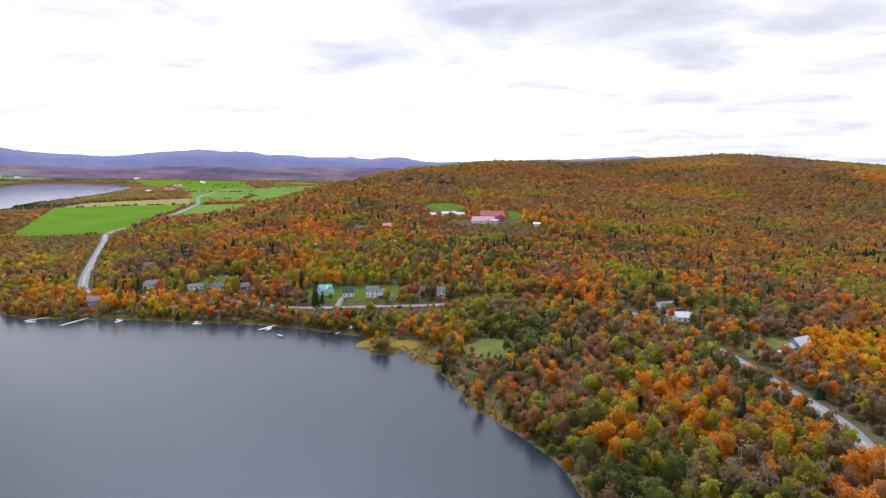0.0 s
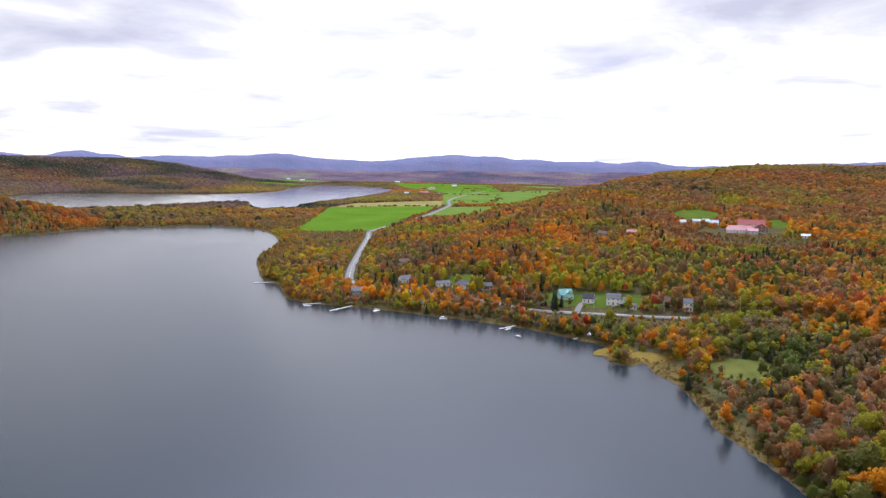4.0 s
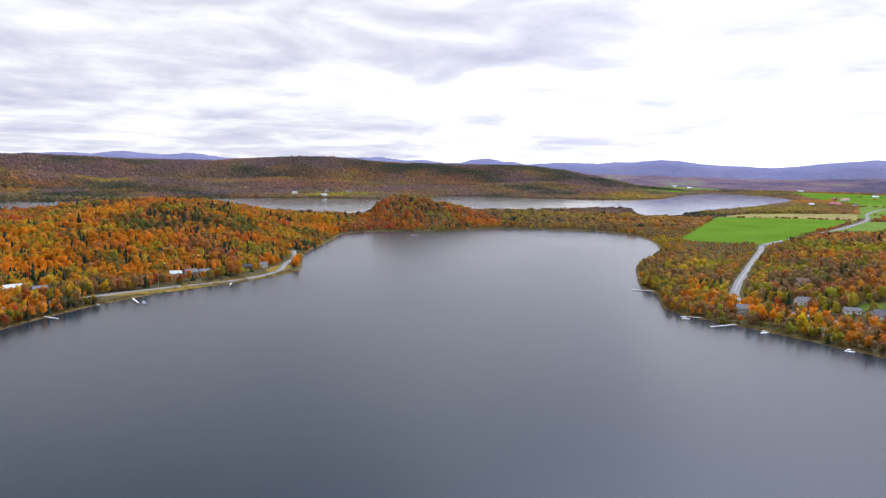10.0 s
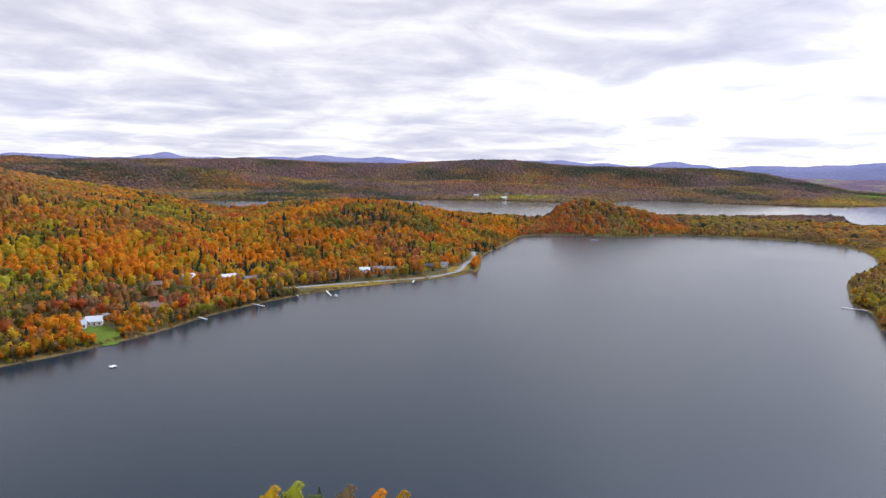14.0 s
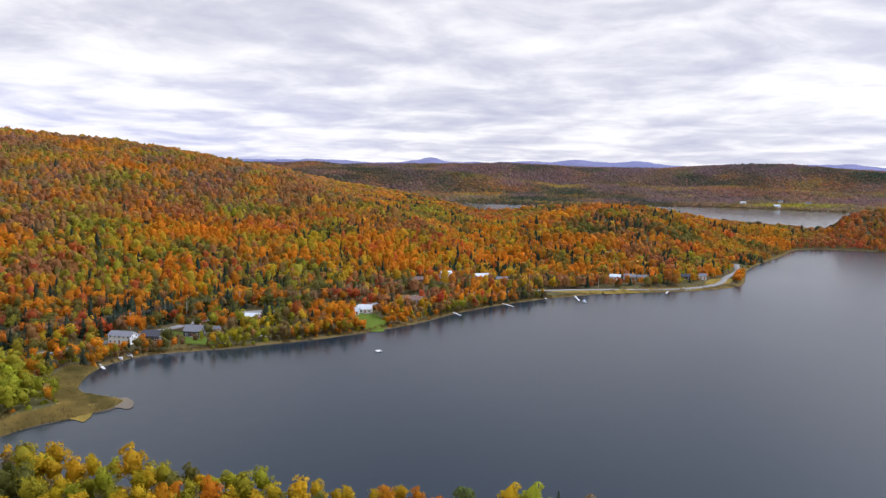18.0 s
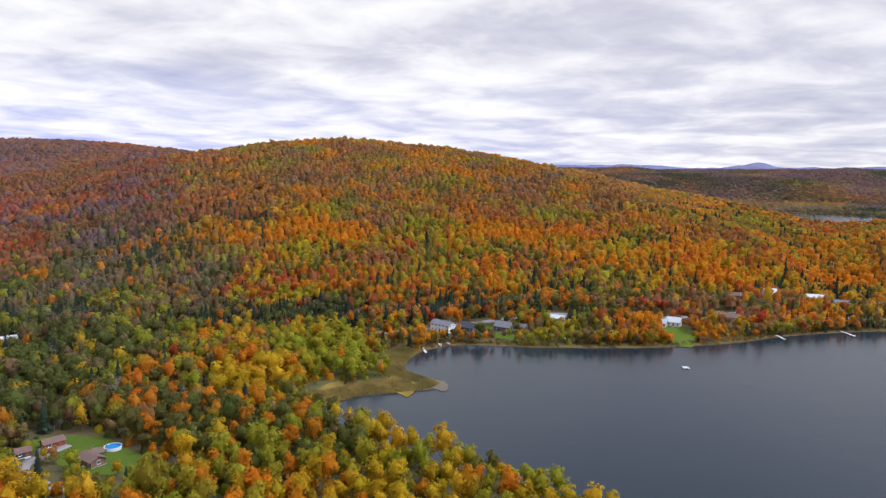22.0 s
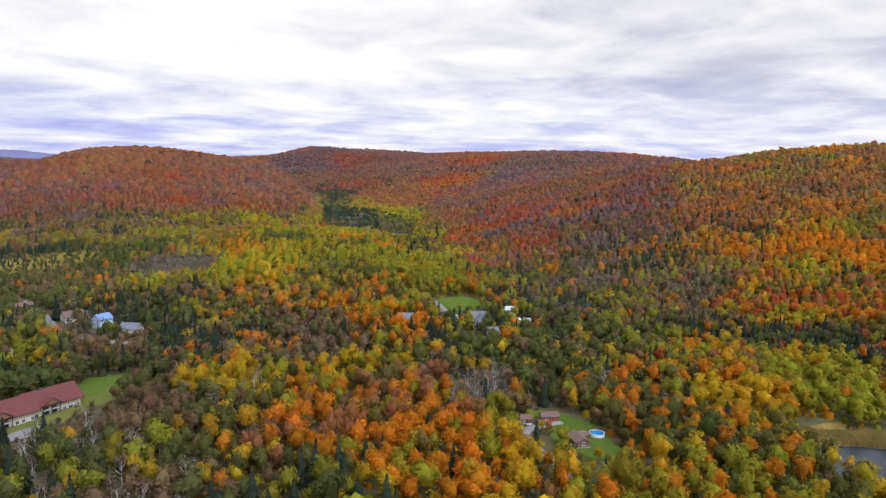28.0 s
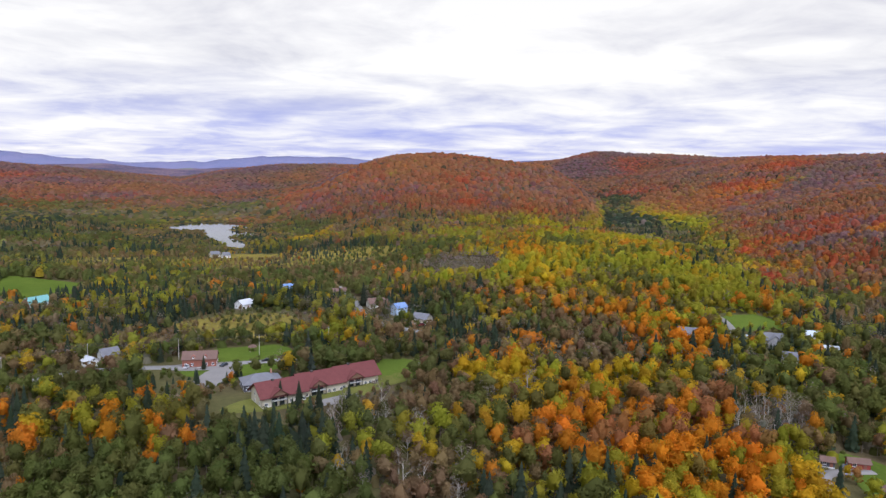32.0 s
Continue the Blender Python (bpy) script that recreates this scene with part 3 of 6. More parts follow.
# the northern plain
patch("field", [(-545, 850), (-418, 862), (-560, 1500), (-765, 1330)], M_FIELD, "bright green meadow between the woods and the lake", n=30)
patch("field", [(-765, 1330), (-560, 1500), (-640, 1740), (-790, 1500)], M_STUBBLE, "tan strip of dry grass beside the green meadow")
patch("field", [(-440, 1030), (-330, 1080), (-420, 1620), (-535, 1480)], M_PASTURE, "pale green pasture beside the country road")
patch("field", [(-585, 1560), (-300, 1700), (-520, 2950), (-860, 2300)], M_PASTURE, "wide pale green pasture on the plain", n=34)
patch("field", [(-860, 2250), (-640, 2350), (-1000, 3400), (-1560, 3250)], M_FIELD, "far green meadow beyond the pastures", n=34)
patch("field", [(-640, 2950), (-440, 3000), (-700, 3400), (-900, 3360)], M_PASTURE, "far pale pasture at the foot of the wooded hill")
patch("field", [(-1800, 2500), (-1650, 2650), (-1740, 2790), (-1890, 2620)], M_FIELD, "green field beyond the long lake")
patch("field", [(-1880, 2860), (-1700, 3060), (-2080, 3420), (-2330, 3150)], M_PASTURE, "green pasture beyond the long lake")
# round the houses and on the slopes
oval("lawn", -62, 474, 44, 17, 0, M_LAWN, "mown lawn round the lakeside houses")
oval("lawn", -165, 500, 16, 12, 0, M_LAWN, "small lawn beside a cottage")
oval("lawn", 28, 356, 17, 16, 30, M_ROUGH, "grassy clearing near the lake shore")
oval("lawn", 172, 342, 24, 14, 40, M_ROUGH, "rough grass beside the country road")
oval("lawn", 2, 880, 26, 62, -5, M_LAWN, "green slope behind the red-roofed inn")
oval("lawn", 88, 850, 13, 36, -5, M_LAWN, "green slope beside the red-roofed inn")
oval("lawn", -422, -32, 22, 10, 20, M_LAWN, "lawn that runs down to the lake")
oval("lawn", -415, -103, 13, 9, 20, M_LAWN, "lawn beside a red cottage")
oval("lawn", -545, 38, 10, 8, 0, M_LAWN, "lawn on the slope by a white house")
oval("lawn", -150, -194, 25, 10.5, 85, M_LAWN, "lawn round the swimming pool")
oval("lawn", -193, -372, 22, 14, 20, M_LAWN, "lawn among houses in the valley")
oval("lawn", 82, -338, 22, 11, 10, M_LAWN, "lawn behind a parking place")
oval("lawn", 6, -311, 12, 15, 0, M_LAWN, "lawn at the end of the long building")
oval("lawn", 38, -276, 42, 12, 33, M_ROUGH, "strip of grass along the long building", keep=True)
patch("field", [(240, -440), (300, -470), (330, -560), (245, -525)], M_LAWN, "green field by a turquoise-roofed barn")
oval("clearing", 100, -394, 38, 34, 20, M_REED, "marshy clearing with dry tan grass and low bushes", keep=False, low=1.0)
oval("clearing", -28, -524, 26, 20, 10, M_REED, "clearing with bare grey saplings", keep=False)
oval("clearing", 172, -640, 190, 60, 0, M_REED, "dry brown marsh on the valley floor", keep=False, low=0.9)
oval("clearing", 165, -700, 34, 26, 0, M_REED, "marsh grass beside the pond", low=1.2)
# no trees on the reed beds
for x0, y0, rx, ry, turn in REED_BEDS:
    ct, st = math.cos(radians(turn)), math.sin(radians(turn))
    CLEAR.append(lambda X, Y, x=x0, y=y0, rx=rx, ry=ry, c=ct, s=st: (((X - x) * c + (Y - y) * s) / rx) ** 2 + ((-(X - x) * s + (Y - y) * c) / ry) ** 2 < 0.8)
# grass between the lakeside road and the water
CLEAR.append(lambda x, y: segment_distance(x, y, [(-525, 105), (-540, 170), (-552, 222), (-588, 272)]) < 13)
# roads
road("road", [(150, 150), (148, 214), (152, 250), (148, 290), (145, 316), (140, 345), (128, 385), (112, 420), (80, 440), (45, 446), (3, 446), (-50, 446), (-99, 446), (-137, 458), (-190, 466),
              (-223, 470), (-258, 488), (-284, 530), (-340, 660), (-388, 772), (-420, 840)], 7.5, M_ROAD, "grey two-lane country road along the lake", line=True)
road("road", [(-420, 840), (-440, 1025), (-500, 1300), (-555, 1535), (-640, 1770), (-700, 2050), (-760, 2500)], 9, M_GRAVEL, "pale road that winds across the plain", 6)
road("road", [(-700, 335), (-650, 312), (-612, 284), (-575, 258), (-552, 210), (-545, 150), (-532, 90), (-512, 29), (-498, 3), (-456, -43), (-440, -76), (-434, -105), (-424, -121), (-400, -140),
              (-388, -150), (-370, -163), (-340, -190), (-320, -215)], 5.4, M_ROAD, "grey lakeside road below the wooded hill")
road("road", [(210, -240), (171, -279), (158, -295), (140, -306), (112, -310), (88, -316), (63, -323), (40, -340), (20, -352), (-2, -366), (-10, -376), (0, -384), (16, -397), (30, -420), (42, -470),
              (58, -520)], 5.6, M_ROAD, "grey village road between the woods", 0.4, low=False)
road("driveway", [(-2, -318), (-8, -311), (-16, -300)], 4, M_GRAVEL, "short pale driveway", 2)
road("driveway", [(-160, -400), (-178, -385), (-178, -365), (-172, -347)], 4, M_GRAVEL, "gravel driveway to a valley house", 2)
road("driveway", [(-151, -205), (-141, -204.5), (-133, -202), (-129, -192), (-128, -165)], 4.2, M_GRAVEL, "gravel yard and drive by the garage", 2)
road("driveway", [(141, 400), (140, 420), (142, 436), (158, 444), (170, 462)], 6, M_GRAVEL, "gravel driveway to a white bungalow", 2)
road("driveway", [(-70, 447), (-69, 466), (-62, 478)], 4, M_GRAVEL, "short gravel driveway", 2)
oval("lawn", 84, -312, 24, 21, 10, M_LAWN, "green yards round the village parking place", lift=0.16)
oval("parking_lot", 87, -298, 7, 20, -8, M_GRAVEL, "grey gravel parking place", "parking", 0.3)
CLEAR.append(lambda X, Y: segment_distance(X, Y, [(118, -309), (88, -316), (62, -324)]) < 9)
LOW.append(lambda X, Y: segment_distance(X, Y, [(106, -282), (92, -272), (76, -270)]) < 13)
oval("parking_lot", 97, -312, 17, 6, 10, M_GRAVEL, "grey parking place before a brick house", "parking", 0.3)
oval("parking_lot", 31, -266, 12, 4, 33, M_GRAVEL, "paved yard before the long building", "parking", 0.3)

# low growth on the camera's side, so the village yards, pond and pool stay in view
for x0, y0, rx, ry in ((80, -276, 16, 16), (104, -290, 14, 16), (76, -322, 14, 12), (158, -288, 26, 9), (210, -760, 40, 60), (4, -384, 14, 9), (-185, -352, 22, 12), (40, -256, 34, 8), (-145, -166, 13, 15)):
    LOW.append(lambda X, Y, x=x0, y=y0, rx=rx, ry=ry: ((X - x) / rx) ** 2 + ((Y - y) / ry) ** 2 < 1.0)

oval("lawn", -376, -130, 20, 7, 60, M_LAWN, "lawn before the lakeside houses")
oval("lawn", -470, -20, 14, 7, 60, M_LAWN, "lawn between the lakeside road and the cottages")
oval("lawn", -520, 20, 13, 8, 50, M_LAWN, "lawn on the slope below white houses")
oval("reed_bank", -37, 374, 13, 8, 50, M_MARSH, "low spit of olive marsh grass in the lake", "reeds", 0.12)
oval("reed_bank", -20, 366, 10, 9, 20, M_MARSH, "olive marsh grass behind the spit", "reeds", 0.12)
oval("reed_bank", -268, -138, 15, 6, 35, M_MARSH, "narrow spit of yellow-brown marsh grass", "reeds", 0.12)
oval("reed_bank", -238, -160, 22, 5, 10, M_MARSH, "band of yellow-brown marsh grass round the bay", "reeds", 0.12)
oval("sand", -275, -122, 8, 4, 40, M_SAND, "pale sandy tip of the spit", "sand", 0.16)
CLEAR.append(lambda X, Y: segment_distance(X, Y, [(-232, -160), (-255, -150), (-278, -132), (-290, -152), (-315, -160)]) < 8)
LOW.append(lambda X, Y: ((X - 22) / 15) ** 2 + ((Y - 330) / 13) ** 2 < 1.0)

# low scrub on the camera's side, to keep the green meadow and the pastures in view
for x0, y0, rx, ry in ((-450, 815, 80, 55), (-330, 1000, 60, 70), (-800, 1350, 60, 120)):
    LOW.append(lambda X, Y, x=x0, y=y0, rx=rx, ry=ry: ((X - x) / rx) ** 2 + ((Y - y) / ry) ** 2 < 1.0)

oval("bank", -538, 150, 6, 42, 8, M_MARSH, "grassy bank between the road and the lake", "grass", 0.15)
oval("bank", -556, 214, 6, 34, 16, M_MARSH, "grassy bank below the road bend", "grass", 0.15)
oval("bank", -590, 268, 8, 24, 40, M_MARSH, "grassy point at the road bend", "grass", 0.15)

LOW.append(lambda X, Y: ((X + 45) / 55) ** 2 + ((Y - 428) / 15) ** 2 < 1.0)

# ---- buildings and small things ----
def part(name, bm, mats, parent, label=""):
    """Link a bmesh as one mesh object under a thing or a part."""
    me = bpy.data.meshes.new(name)
    bm.to_mesh(me)
    bm.free()
    for m in mats if isinstance(mats, (list, tuple)) else [mats]:
        me.materials.append(m)
    ob = new(name, me)
    ob.parent = parent
    if label:
        ob["label"] = label
    return ob


def share(name, me, parent, matrix):
    """One more object on a mesh that other pieces use too."""
    ob = new(name, me)
    ob.parent = parent
    ob.matrix_local = matrix
    return ob


def thing(name, x, y, turn, label, category, group="", z=None):
    ob = new(name)
    ob.matrix_world = pose(x, y, ground_z(x, y) if z is None else z, 0, 0, turn)
    ob.empty_display_size = 0.5
    return tagged(ob, label, category, group)


def box(bm, x0, x1, y0, y1, z0, z1, bevel=0.0):
    m = Matrix.LocRotScale(((x0 + x1) / 2, (y0 + y1) / 2, (z0 + z1) / 2), None, (x1 - x0, y1 - y0, z1 - z0))
    made = bmesh.ops.create_cube(bm, size=1.0, matrix=m)
    if bevel:
        edges = list({e for v in made["verts"] for e in v.link_edges})
        bmesh.ops.bevel(bm, geom=edges, offset=bevel, segments=1, affect="EDGES")
    return bm


def boxed(*args, **kw):
    return box(bmesh.new(), *args, **kw)


def prism(bm, points, a, b, axis="x"):
    """A solid with the outline points, drawn out along an axis from a to b."""
    put = (lambda p, t: (t, p[0], p[1])) if axis == "x" else (lambda p, t: (p[0], t, p[1])) if axis == "y" else (lambda p, t: (p[0], p[1], t))
    lo, hi = [bm.verts.new(put(p, a)) for p in points], [bm.verts.new(put(p, b)) for p in points]
    n = len(points)
    bm.faces.new(lo)
    bm.faces.new(hi[::-1])
    for i in range(n):
        bm.faces.new((lo[i], hi[i], hi[(i + 1) % n], lo[(i + 1) % n]))
    bmesh.ops.recalc_face_normals(bm, faces=bm.faces[:])
    return bm


def cylinder(bm, x, y, z0, z1, r0, r1=None, sides=10):
    bmesh.ops.create_cone(bm, cap_ends=True, segments=sides, radius1=r0, radius2=r0 if r1 is None else r1, depth=z1 - z0, matrix=Matrix.Translation((x, y, (z0 + z1) / 2)))
    return bm


def beam(bm, a, b, r, sides=6):
    a, b = Vector(a), Vector(b)
    m = Matrix.Translation((a + b) / 2) @ (b - a).to_track_quat("Z", "Y").to_matrix().to_4x4()
    bmesh.ops.create_cone(bm, cap_ends=True, segments=sides, radius1=r, radius2=r, depth=(b - a).length, matrix=m)
    return bm


def boards_material(name, colour, pitch=0.18, axis=2, rough=0.6):
    """Clapboard or standing-seam metal: narrow courses with a shadow gap, weathered."""
    mat, n = material(name)
    p = n.add("ShaderNodeTexCoord").outputs["Object"]
    s = n.add("ShaderNodeSeparateXYZ", Vector=p).outputs[axis]
    saw = n.math("FRACT", n.math("DIVIDE", s, pitch))
    dirt = n.math("ADD", n.math("MULTIPLY", n.noise(p, 0.6, 4), 0.6), n.math("MULTIPLY", n.noise(p, 6.0, 3), 0.4))
    col = n.mix(dirt, tuple(c * 0.78 for c in colour), tuple(min(0.85, c * 1.12) for c in colour))
    finish(n, col, rough, saw, 0.5, 0.02, spec=0.25)
    return mat


def shingle_material(name, colour):
    mat, n = material(name)
    p = n.add("ShaderNodeTexCoord").outputs["Object"]
    tex = n.add("ShaderNodeTexBrick", Vector=p, Scale=1.0)
    tex.inputs["Brick Width"].default_value, tex.inputs["Row Height"].default_value, tex.inputs["Mortar Size"].default_value = 0.35, 0.16, 0.012
    v = n.math("ADD", n.math("MULTIPLY", n.noise(p, 0.5, 4), 0.6), n.math("MULTIPLY", n.noise(p, 7.0, 3), 0.4))
    finish(n, n.mix(v, tuple(c * 0.65 for c in colour), tuple(c * 1.3 for c in colour)), 0.9, tex.outputs["Fac"], 0.3, 0.02, spec=0.15)
    return mat


def glass_material():
    mat, n = material("window_glass")
    finish(n, (0.03, 0.04, 0.05), 0.05, spec=0.6)
    return mat


WALLS = {k: boards_material("siding_" + k, c) for k, c in {"white": (0.74, 0.74, 0.72), "cream": (0.60, 0.55, 0.44), "grey": (0.34, 0.34, 0.35), "dark": (0.085, 0.085, 0.10),
                                                           "red": (0.32, 0.06, 0.05), "brown": (0.20, 0.12, 0.08), "blue": (0.42, 0.55, 0.68), "mint": (0.42, 0.66, 0.58)}.items()}
WALLS["brick"] = shingle_material("red_brick", (0.28, 0.11, 0.08))
ROOFS = {k: shingle_material("shingle_" + k, c) for k, c in {"grey": (0.16, 0.16, 0.17), "dark": (0.06, 0.06, 0.07), "brown": (0.16, 0.10, 0.08), "maroon": (0.140, 0.046, 0.043)}.items()}
ROOFS.update({k: boards_material("metal_roof_" + k, c, 0.6, 0, 0.2) for k, c in {"white": (0.50, 0.52, 0.53), "turquoise": (0.17, 0.38, 0.35), "blue": (0.17, 0.26, 0.44), "red": (0.30, 0.042, 0.036),
                                                                                 "pale": (0.48, 0.53, 0.56)}.items()})
M_TRIM = plain("white_trim", (0.76, 0.76, 0.74), 0.5)
M_DARK = plain("dark_trim", (0.06, 0.055, 0.05), 0.6)
M_GLASS = glass_material()
M_STONE = plain("chimney_brick", (0.30, 0.15, 0.11), 0.9, 5.0)
M_CONCRETE = plain("concrete", (0.42, 0.41, 0.39), 0.9, 2.0)
M_PLANK = plain("weathered_planks", (0.46, 0.42, 0.36), 0.85, 4.0, 0.35)
M_DOCK = plain("pale_dock_boards", (0.58, 0.56, 0.52), 0.8, 4.0, 0.25)
M_DOOR = plain("painted_door", (0.25, 0.10, 0.07), 0.5)


def window_mesh(w, h):
    key = "window_%d_%d" % (round(w * 100), round(h * 100))
    if key in bpy.data.meshes:
        return bpy.data.meshes[key], bpy.data.meshes[key + "_pane"], bpy.data.meshes[key + "_sill"]
    bm, t = bmesh.new(), 0.09
    xs, zs = (-w / 2, -w / 2 + t, -0.03, 0.03, w / 2 - t, w / 2), (-h / 2, -h / 2 + t, h / 2 - t, h / 2)
    grid = [[bm.verts.new((x, -0.06, z)) for z in zs] for x in xs]
    for i in range(5):
        for k in range(3):
            if k != 1 or i % 2 == 0:
                bm.faces.new((grid[i][k], grid[i + 1][k], grid[i + 1][k + 1], grid[i][k + 1]))
    made = bmesh.ops.extrude_face_region(bm, geom=bm.faces[:])
    bmesh.ops.translate(bm, verts=[v for v in made["geom"] if isinstance(v, bmesh.types.BMVert)], vec=(0, 0.08, 0))
    bmesh.ops.recalc_face_normals(bm, faces=bm.faces[:])
    me = bpy.data.meshes.new(key)
    bm.to_mesh(me)
    bm.free()
    me.materials.append(M_TRIM)
    bm = boxed(-w / 2 + t, w / 2 - t, -0.025, -0.005, -h / 2 + t, h / 2 - t)
    pane = bpy.data.meshes.new(key + "_pane")
    bm.to_mesh(pane)
    bm.free()
    pane.materials.append(M_GLASS)
    bm = boxed(-w / 2 - 0.06, w / 2 + 0.06, -0.12, 0.02, -h / 2 - 0.07, -h / 2)
    sill = bpy.data.meshes.new(key + "_sill")
    bm.to_mesh(sill)
    bm.free()
    sill.materials.append(M_TRIM)
    return me, pane, sill


def add_window(parent, x, y, z, turn, w=1.1, h=1.2):
    me, pane, sill = window_mesh(w, h)
    ob = share("window", me, parent, pose(x, y, z, 0, 0, turn))
    share("pane", pane, ob, Matrix())
    share("sill", sill, ob, Matrix())
    return ob


def gable_roof(w, d, z, rise, over=0.45, thick=0.16):
    """Two slabs that meet at the ridge, with the ridge along x."""
    bm = bmesh.new()
    half, k = d / 2, rise / (d / 2)
    for s in (-1, 1):
        y1, z1 = s * (half + over), z - over * k
        pts = [(0, z + rise), (y1, z1), (y1, z1 + thick), (0, z + rise + thick * 1.1)]
        prism(bm, pts, -w / 2 - over, w / 2 + over)
    return bm


def hip_roof(w, d, z, rise, over=0.5):
    bm = bmesh.new()
    a, b, r = w / 2 + over, d / 2 + over, max(0.3, w / 2 - d / 2)
    lo = [bm.verts.new(p) for p in ((-a, -b, z - 0.1), (a, -b, z - 0.1), (a, b, z - 0.1), (-a, b, z - 0.1))]
    up = [bm.verts.new(p) for p in ((-a, -b, z + 0.08), (a, -b, z + 0.08), (a, b, z + 0.08), (-a, b, z + 0.08))]
    t = [bm.verts.new((-r, 0, z + rise)), bm.verts.new((r, 0, z + rise))]
    bm.faces.new(lo[::-1])
    for i in range(4):
        bm.faces.new((lo[i], lo[(i + 1) % 4], up[(i + 1) % 4], up[i]))
    bm.faces.new((up[0], up[1], t[1], t[0]))
    bm.faces.new((up[1], up[2], t[1]))
    bm.faces.new((up[2], up[3], t[0], t[1]))
    bm.faces.new((up[3], up[0], t[0]))
    return bm


def wing(parent, w, d, z, rise, wall, roof, storeys=1, shape="gable", at=(0, 0, 0), turn=0, door=True, chimney=False, dormers=0):
    """One block of a house: walls with gables, roof, windows in rows, a door, a chimney."""
    frame_m = pose(at[0], at[1], at[2], 0, 0, turn)
    bm = bmesh.new()
    if shape == "gable":
        prism(bm, [(-d / 2, -1.0), (d / 2, -1.0), (d / 2, z), (0, z + rise), (-d / 2, z)], -w / 2, w / 2)
        cover = gable_roof(w, d, z, rise)
    else:
        box(bm, -w / 2, w / 2, -d / 2, d / 2, -1.0, z)
        cover = hip_roof(w, d, z, rise)
    walls = part("wall", bm, WALLS[wall], parent)
    walls.matrix_local = frame_m
    top = part("roof", cover, ROOFS[roof], parent)
    top.matrix_local = frame_m
    base = part("foundation", boxed(-w / 2 - 0.05, w / 2 + 0.05, -d / 2 - 0.05, d / 2 + 0.05, -1.2, 0.25), M_CONCRETE, parent)
    base.matrix_local = frame_m
    n = max(2, int(w / 2.6))
    for s in range(storeys):
        zc = 1.55 + s * 2.6
        for i in range(n):
            x = -w / 2 + (i + 0.5) * w / n
            if not (door and s == 0 and i == n // 2):
                add_window(walls, x, -d / 2 - 0.01, zc, 0)
            add_window(walls, x, d / 2 + 0.01, zc, 180)
        m = max(1, int(d / 3.2))
        for i in range(m):
            y = -d / 2 + (i + 0.5) * d / m
            add_window(walls, w / 2 + 0.01, y, zc, 90)
            add_window(walls, -w / 2 - 0.01, y, zc, -90)
    if shape == "gable" and rise > 1.6:
        add_window(walls, w / 2 + 0.01, 0, z + rise * 0.35, 90, 0.8, 0.9)
        add_window(walls, -w / 2 - 0.01, 0, z + rise * 0.35, -90, 0.8, 0.9)
    if door:
        x = -w / 2 + (n // 2 + 0.5) * w / n
        leaf = part("door", boxed(-0.5, 0.5, -0.07, 0.01, 0.0, 2.05, bevel=0.01), M_DOOR, walls)
        leaf.matrix_local = pose(x, -d / 2 - 0.01, 0.3)
        step = part("doorstep", boxed(-0.9, 0.9, -1.1, 0.0, -0.6, 0.28, bevel=0.02), M_CONCRETE, walls)
        step.matrix_local = pose(x, -d / 2 - 0.06, 0)
    if chimney:
        c = part("chimney", boxed(-0.4, 0.4, -0.4, 0.4, z - 0.5, z + rise + 0.9, bevel=0.03), M_STONE, top)
        c.matrix_local = pose(w * 0.28, d * 0.12, 0)
    for i in range(dormers):
        x = (i + 0.5) / dormers * w * 0.7 - w * 0.35
        bm = bmesh.new()
        prism(bm, [(x - 0.8, z + 0.2), (x + 0.8, z + 0.2), (x + 0.8, z + 1.2), (x, z + 1.8), (x - 0.8, z + 1.2)], -d / 2 + 0.3, -d * 0.12, "y")
        dorm = part("dormer", bm, WALLS[wall], top)
        add_window(dorm, x, -d / 2 + 0.29, z + 0.8, 0, 0.8, 0.8)
    return walls


def house(x, y, turn, w, d, z, rise, wall, roof, label, storeys=1, shape="gable", name="house", side=None, **more):
    ob = thing(name, x, y, turn, label, "house" if name != "shed" else "shed")
    wing(ob, w, d, z, rise, wall, roof, storeys, shape, **more)
    if side:
        sw, sd, sz, sr, ox, oy, st = side
        wing(ob, sw, sd, sz, sr, wall, roof, max(1, int(sz / 2.5)), "gable", (ox, oy, 0), st, False)
    CLEAR.append(lambda X, Y: (X - x) ** 2 + (Y - y) ** 2 < (max(w, d) / 2 + 2.5) ** 2)
    # low growth on the camera's side keeps the house in view
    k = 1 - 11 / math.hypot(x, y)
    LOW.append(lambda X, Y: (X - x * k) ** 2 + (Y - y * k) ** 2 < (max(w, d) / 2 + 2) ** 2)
    return ob

# houses: place, turn, width, depth, eaves, rise of the roof, walls, roof
house(-83.4, 475.9, 30, 9, 8, 3.4, 3.2, "mint", "turquoise", "mint lakeside house with a turquoise metal roof", storeys=1, side=(5, 7, 3.4, 2.6, 1.5, -3.0, 90))
house(-65.5, 469.3, 8, 8, 7, 3.2, 2.6, "white", "dark", "white lakeside house with a dark shingle roof", storeys=1, chimney=True)
house(-48.2, 466.7, 1, 9, 7, 5.2, 2.4, "white", "grey", "large white two-storey house with a grey roof", storeys=2, chimney=True, side=(5, 6, 3.4, 2.0, 7, 0.5, 90))
house(-35.0, 460.1, 14, 4, 4, 2.4, 1.4, "white", "grey", "small white garden shed on the grass", name="shed")
house(-13.6, 472.8, 2, 6, 6, 3.0, 2.2, "white", "brown", "small white cottage among trees")
house(-0.7, 462.3, 10, 5.5, 6, 5.6, 2.2, "white", "grey", "tall white house with a blue-grey roof", storeys=2)
